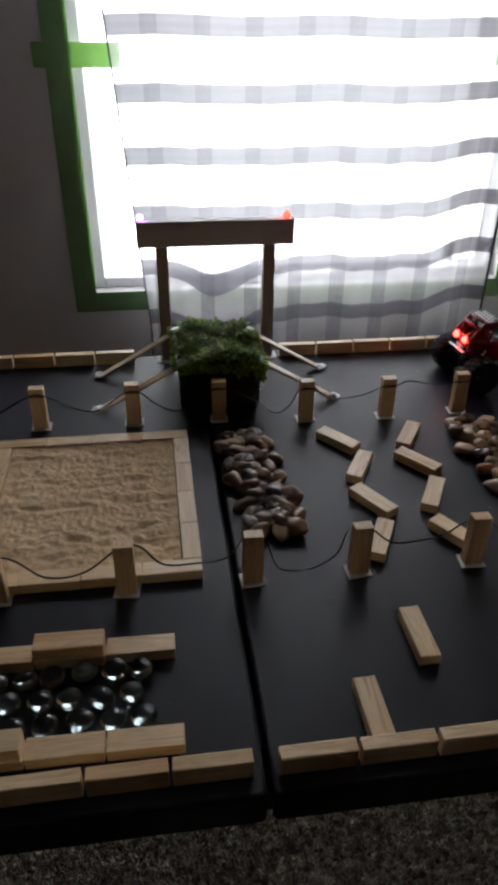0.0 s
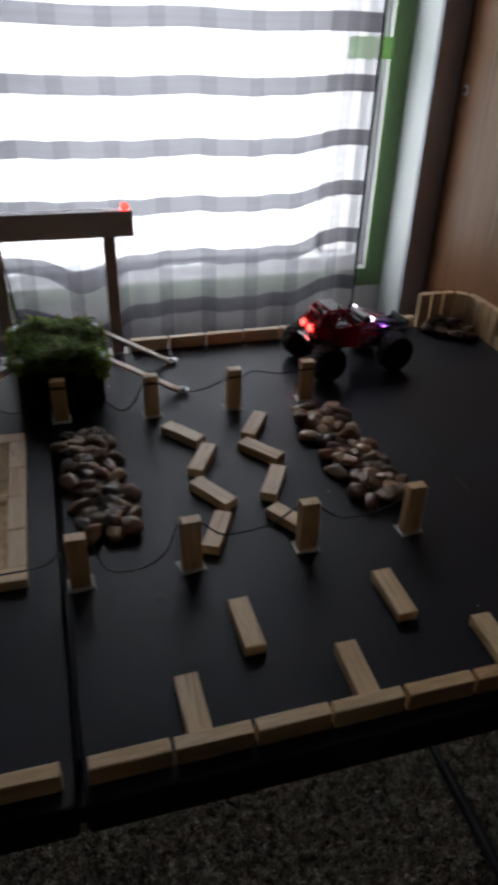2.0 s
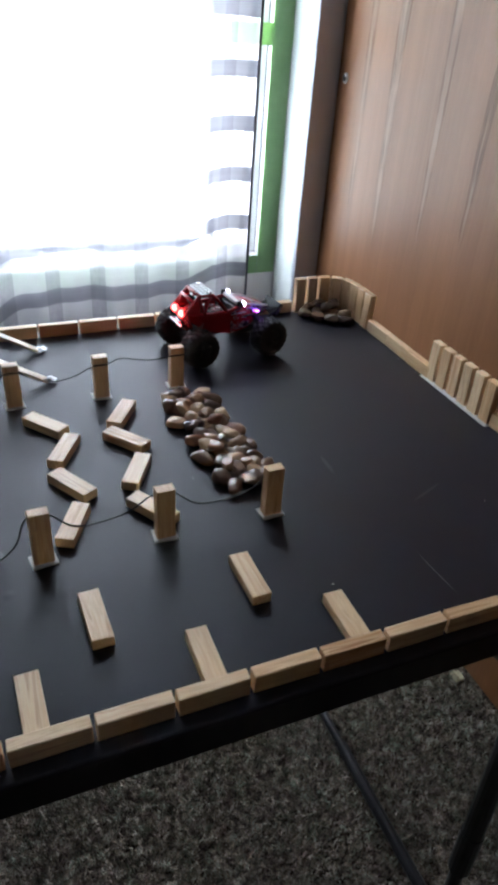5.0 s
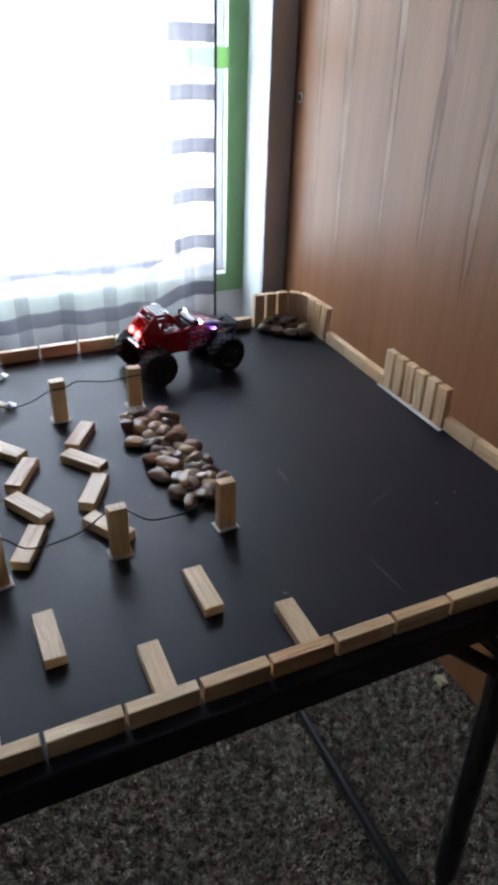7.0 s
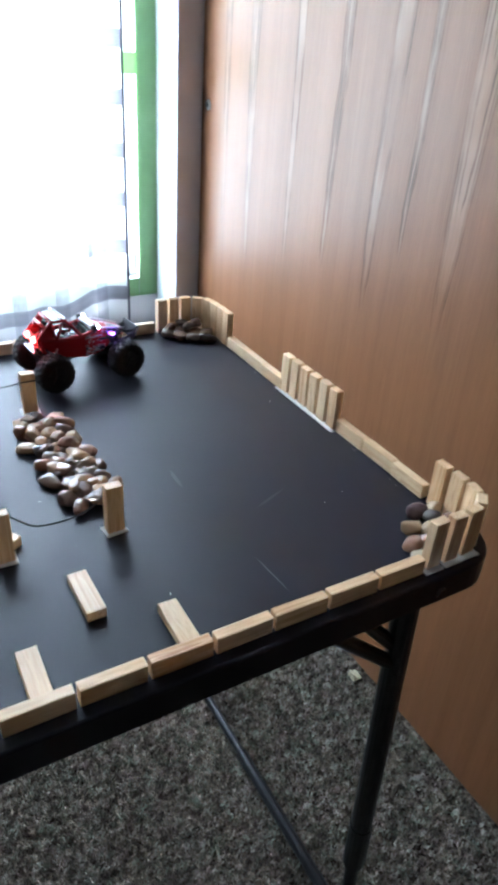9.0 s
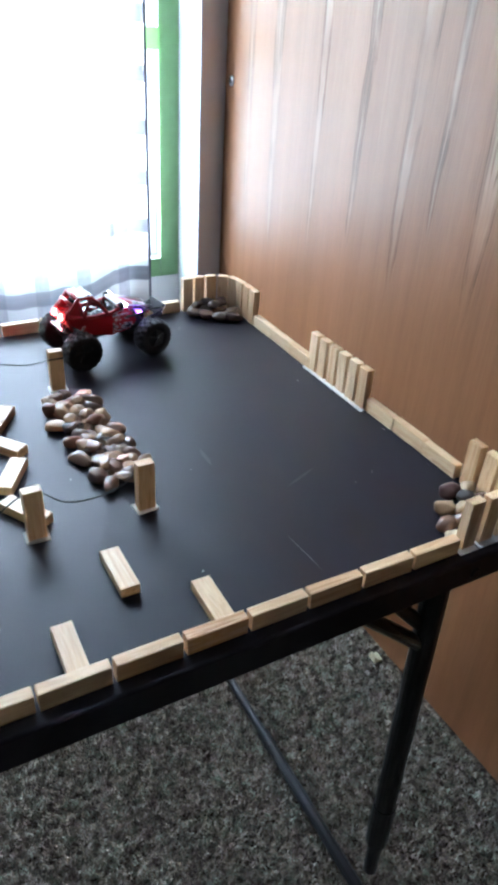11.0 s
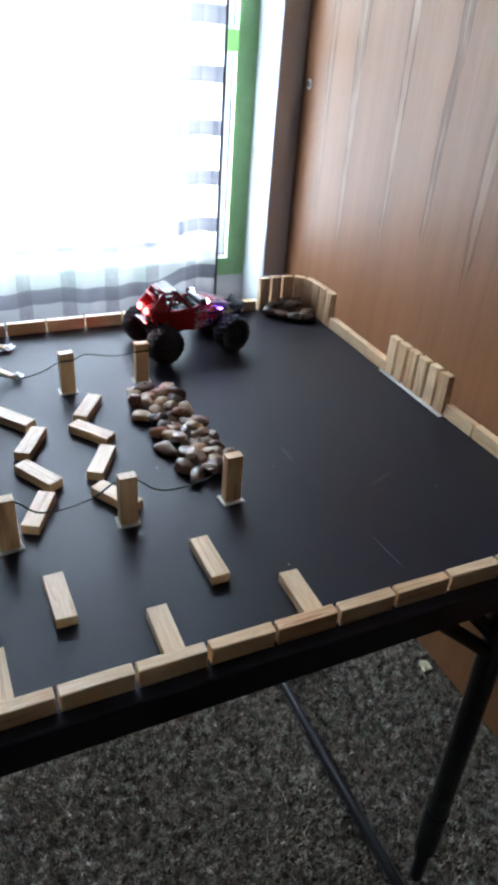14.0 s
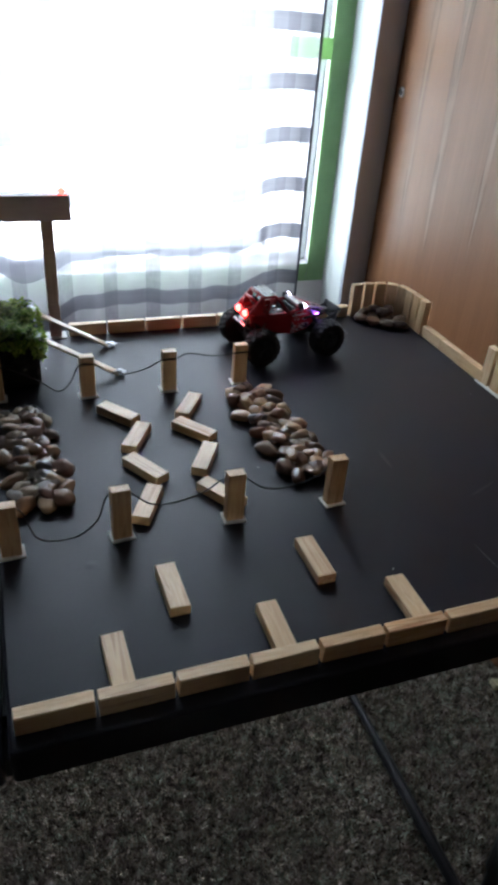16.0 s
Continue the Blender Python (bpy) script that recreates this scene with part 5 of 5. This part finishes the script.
    for x, w, z in ((-0.026, 0.0190, 0.0898), (-0.045, 0.0185, 0.0905), (-0.0645, 0.0190, 0.0687), (-0.0560, 0.0180, 0.048), (-0.0535, 0.0187, 0.0833)):
        runs.append(([(x, -w, z), (x, w, z)], 0.0023))
    for points, r in runs:
        bm = bmesh.new()
        bent_tube(bm, points, r)
        part("tube", bm, RED, cage, smooth=True)
    for s in (-1, 1):
        part("gusset", shell([(-0.0460, 0.0186, 0.0886), (-0.0540, 0.0187, 0.0823), (-0.0635, 0.0190, 0.069), (-0.0440, 0.0225, 0.0667)], s, 0.0006), RED, cage, "solid red corner plate")
    tilt = pose(-0.0355, 0, 0.0922, 0, -3, 0)
    part("roof_panel", boxed((0.0225, 0.040, 0.0014), tilt, 0.0005), WHITE_P, cage, "white roof panel with rows of dark dots")
    for i in range(4):
        for j in range(6):
            bm = bmesh.new()
            bmesh.ops.create_cone(bm, cap_ends=True, segments=8, radius1=0.0016, radius2=0.0016, depth=0.0006,
                                  matrix=tilt @ Matrix.Translation((-0.0081 + 0.0054 * i, -0.0165 + 0.0066 * j + 0.0016 * (i % 2), 0.0009)))
            part("dot", bm, BLACK_P, cage)
    for s in (-1, 1):
        bm = bmesh.new()
        tube(bm, (-0.030, s * 0.0175, 0.0925), (-0.030, s * 0.0175, 0.0948), 0.0028, 10)
        part("roof_knob", bm, CHROME, cage)
    # tail plate carrying the lamps
    part("tail_plate", boxed((0.0022, 0.034, 0.011), pose(-0.0655, 0, 0.0639, 0, 12, 0), 0.0008), RED, car, "red tail plate")
    # cockpit
    bm = bmesh.new()
    box(bm, (0.052, 0.042, 0.01), pose(-0.018, 0, 0.051), 0.002)
    for s in (-1, 1):
        box(bm, (0.007, 0.015, 0.034), pose(-0.040, s * 0.0100, 0.0656, 0, -16, 0), 0.003)
        box(bm, (0.018, 0.015, 0.006), pose(-0.026, s * 0.0100, 0.0546), 0.002)
    box(bm, (0.008, 0.042, 0.014), pose(0.012, 0, 0.0610), 0.002)
    interior = part("interior", bm, BLACK_P, car, "black seats and dashboard")
    for s in (-1, 1):
        bm = bmesh.new()
        ring = [(-0.002 + 0.004 * math.sin(a) * 0.5, s * 0.010 + 0.0055 * math.cos(a), 0.0660 + 0.0055 * math.sin(a)) for a in (math.tau * k / 12 for k in range(13))]
        bent_tube(bm, ring, 0.0009, 6)
        part("steering_wheel", bm, BLACK_P, interior)
    for k in range(16):
        bm = boxed((rng.uniform(0.004, 0.010), rng.uniform(0.002, 0.006), 0.0016), pose(rng.uniform(-0.032, 0.010), rng.uniform(-0.018, 0.018), 0.0570 + rng.uniform(0, 0.009), rng.uniform(-30, 30), rng.uniform(-30, 30), rng.uniform(0, 180)), 0.0004)
        part("trim_piece", bm, CHROME if k % 3 else WHITE_P, interior)
    bm = bmesh.new()
    box(bm, (0.018, 0.026, 0.016), pose(-0.052, 0, 0.0556), 0.003)
    for y in (-0.008, 0.008):
        tube(bm, (-0.046, y, 0.0650), (-0.060, y, 0.0650), 0.0038, 12)
    part("engine", bm, CHROME, car, "grey mock engine behind the seats")
    # wheel arches over the front wheels, bumpers
    for s in (-1, 1):
        bm = bmesh.new()
        bent_tube(bm, [(0.060, s * 0.0130, 0.0568), (0.050, s * 0.0260, 0.0582), (0.034, s * 0.0270, 0.0568), (0.022, s * 0.0225, 0.0541)], 0.0018)
        part("fender_tube", bm, BLACK_P, car, smooth=True)
    bm = bmesh.new()
    box(bm, (0.0026, 0.040, 0.02), pose(0.0800, 0, 0.0527, 0, 24, 0), 0.001)
    for s in (-1, 1):
        tube(bm, (0.060, s * 0.012, 0.04), (0.0785, s * 0.015, 0.05), 0.0022, 8)
        tube(bm, (0.064, s * 0.011, 0.0541), (0.0800, s * 0.015, 0.0554), 0.0018, 8)
    bumper = part("front_bumper", bm, BLACK_P, car, "upright black front bumper plate")
    bm = bmesh.new()
    bent_tube(bm, [(0.0770, -0.0215, 0.045), (0.0850, -0.0205, 0.0595), (0.0850, 0.0205, 0.0595), (0.0770, 0.0215, 0.045)], 0.0013)
    part("bumper_edge", bm, CHROME, bumper, "silver edge tube", True)
    part("skid_plate", boxed((0.0016, 0.012, 0.01), pose(0.0818, 0.010, 0.0524, 0, 24, 0), 0.0005), WHITE_P, bumper, "white plate")
    bm = bmesh.new()
    for s in (-1, 1):
        tube(bm, (-0.060, s * 0.014, 0.042), (-0.070, s * 0.015, 0.05), 0.002, 8)
    tube(bm, (-0.070, -0.018, 0.05), (-0.070, 0.018, 0.05), 0.002, 8)
    box(bm, (0.008, 0.020, 0.01), pose(-0.064, 0, 0.0523), 0.002)
    part("rear_bumper", bm, CHROME, car, "silver rear bumper and hitch")
    # lamps
    bm = bmesh.new()
    box(bm, (0.0080, 0.040, 0.0050), pose(0.0145, 0, 0.0730), 0.0012)
    part("lamp_bar", bm, WHITE_P, car, "white bar between the headlamps")
    for s in (-1, 1):
        bm = bmesh.new()
        bmesh.ops.create_cone(bm, cap_ends=True, segments=14, radius1=0.0048, radius2=0.0040, depth=0.007, matrix=pose(0.0155, s * 0.0235, 0.0726, 0, 90, 0))
        pod = part("lamp_pod", bm, BLACK_P, car, "black round lamp pod")
        led(pod, (0.0188, s * 0.0235, 0.0728), 0.0040, WHITE_GLOW, "glowing white headlamp")
        led(car, (-0.0672, s * 0.0105, 0.0667), 0.0048, TAIL_GLOW, "glowing red tail lamp")
        led(car, (0.0440, s * 0.0225, 0.0568), 0.0026, VIOLET, "glowing violet lamp over the front wheel")
    return car


rc_car(pose(0.4225, 0.7390, T + 0.0002, 0, 0, 7.0) @ Matrix.Scale(0.90, 4))

# ---- carpet pile ----
def carpet_pile():
    """Short leaning tufts over the stretch of carpet in front of and under the table."""
    g = np.random.default_rng(4)
    n = 85000
    x, y = g.uniform(-0.45, 0.94, n), g.uniform(-0.02, 0.95, n)
    a, lean = g.uniform(0, math.tau, n), g.uniform(0.0, 0.007, n)
    r, h = g.uniform(0.0015, 0.0032, n), g.uniform(0.005, 0.012, n)
    verts = np.zeros((n, 4, 3))
    for k in range(3):
        verts[:, k, 0], verts[:, k, 1], verts[:, k, 2] = x + r * np.cos(a + k * math.tau / 3), y + r * np.sin(a + k * math.tau / 3), -0.007
    verts[:, 3, 0], verts[:, 3, 1], verts[:, 3, 2] = x + lean * np.cos(a * 3), y + lean * np.sin(a * 3), -0.007 + h
    base = (np.arange(n) * 4)[:, None]
    faces = np.concatenate([base + np.array([[0, 1, 3]]), base + np.array([[1, 2, 3]]), base + np.array([[2, 0, 3]])])
    me = bpy.data.meshes.new("carpet_pile")
    me.from_pydata(verts.reshape(-1, 3).tolist(), [], faces.tolist())
    me.materials.append(YARN)
    return tagged(new("carpet_pile", me), "short speckled brown and cream carpet tufts", "carpet", kind="stuff")


carpet_pile()


# ---- crumbs of dried glue and sand on the table ----
def crumbs():
    r = random.Random(21)
    bm = bmesh.new()
    spots = [(0.6385 + r.uniform(-0.003, 0.001), r.uniform(0.34, 0.73)) for k in range(9)] + [(r.uniform(0.10, 0.60), r.uniform(0.70, 0.81)) for k in range(8)]
    spots += [(r.uniform(0.30, 0.62), r.uniform(0.30, 0.60)) for k in range(5)] + [(r.uniform(0.16, 0.40), r.uniform(0.42, 0.50)) for k in range(6)]
    for x, y in spots:
        s = r.uniform(0.0002, 0.00055)
        bmesh.ops.create_icosphere(bm, subdivisions=1, radius=1.0, matrix=Matrix.Translation((x, y, T + s * 0.45)) @ pose(0, 0, 0, 0, 0, r.uniform(0, 180)) @ Matrix.Diagonal((s * r.uniform(0.9, 1.8), s, s * 0.5, 1)))
    return tagged(mesh_object("crumbs", bm, CARD), "tiny pale crumbs of dried glue on the black table", "crumbs", kind="stuff")


crumbs()
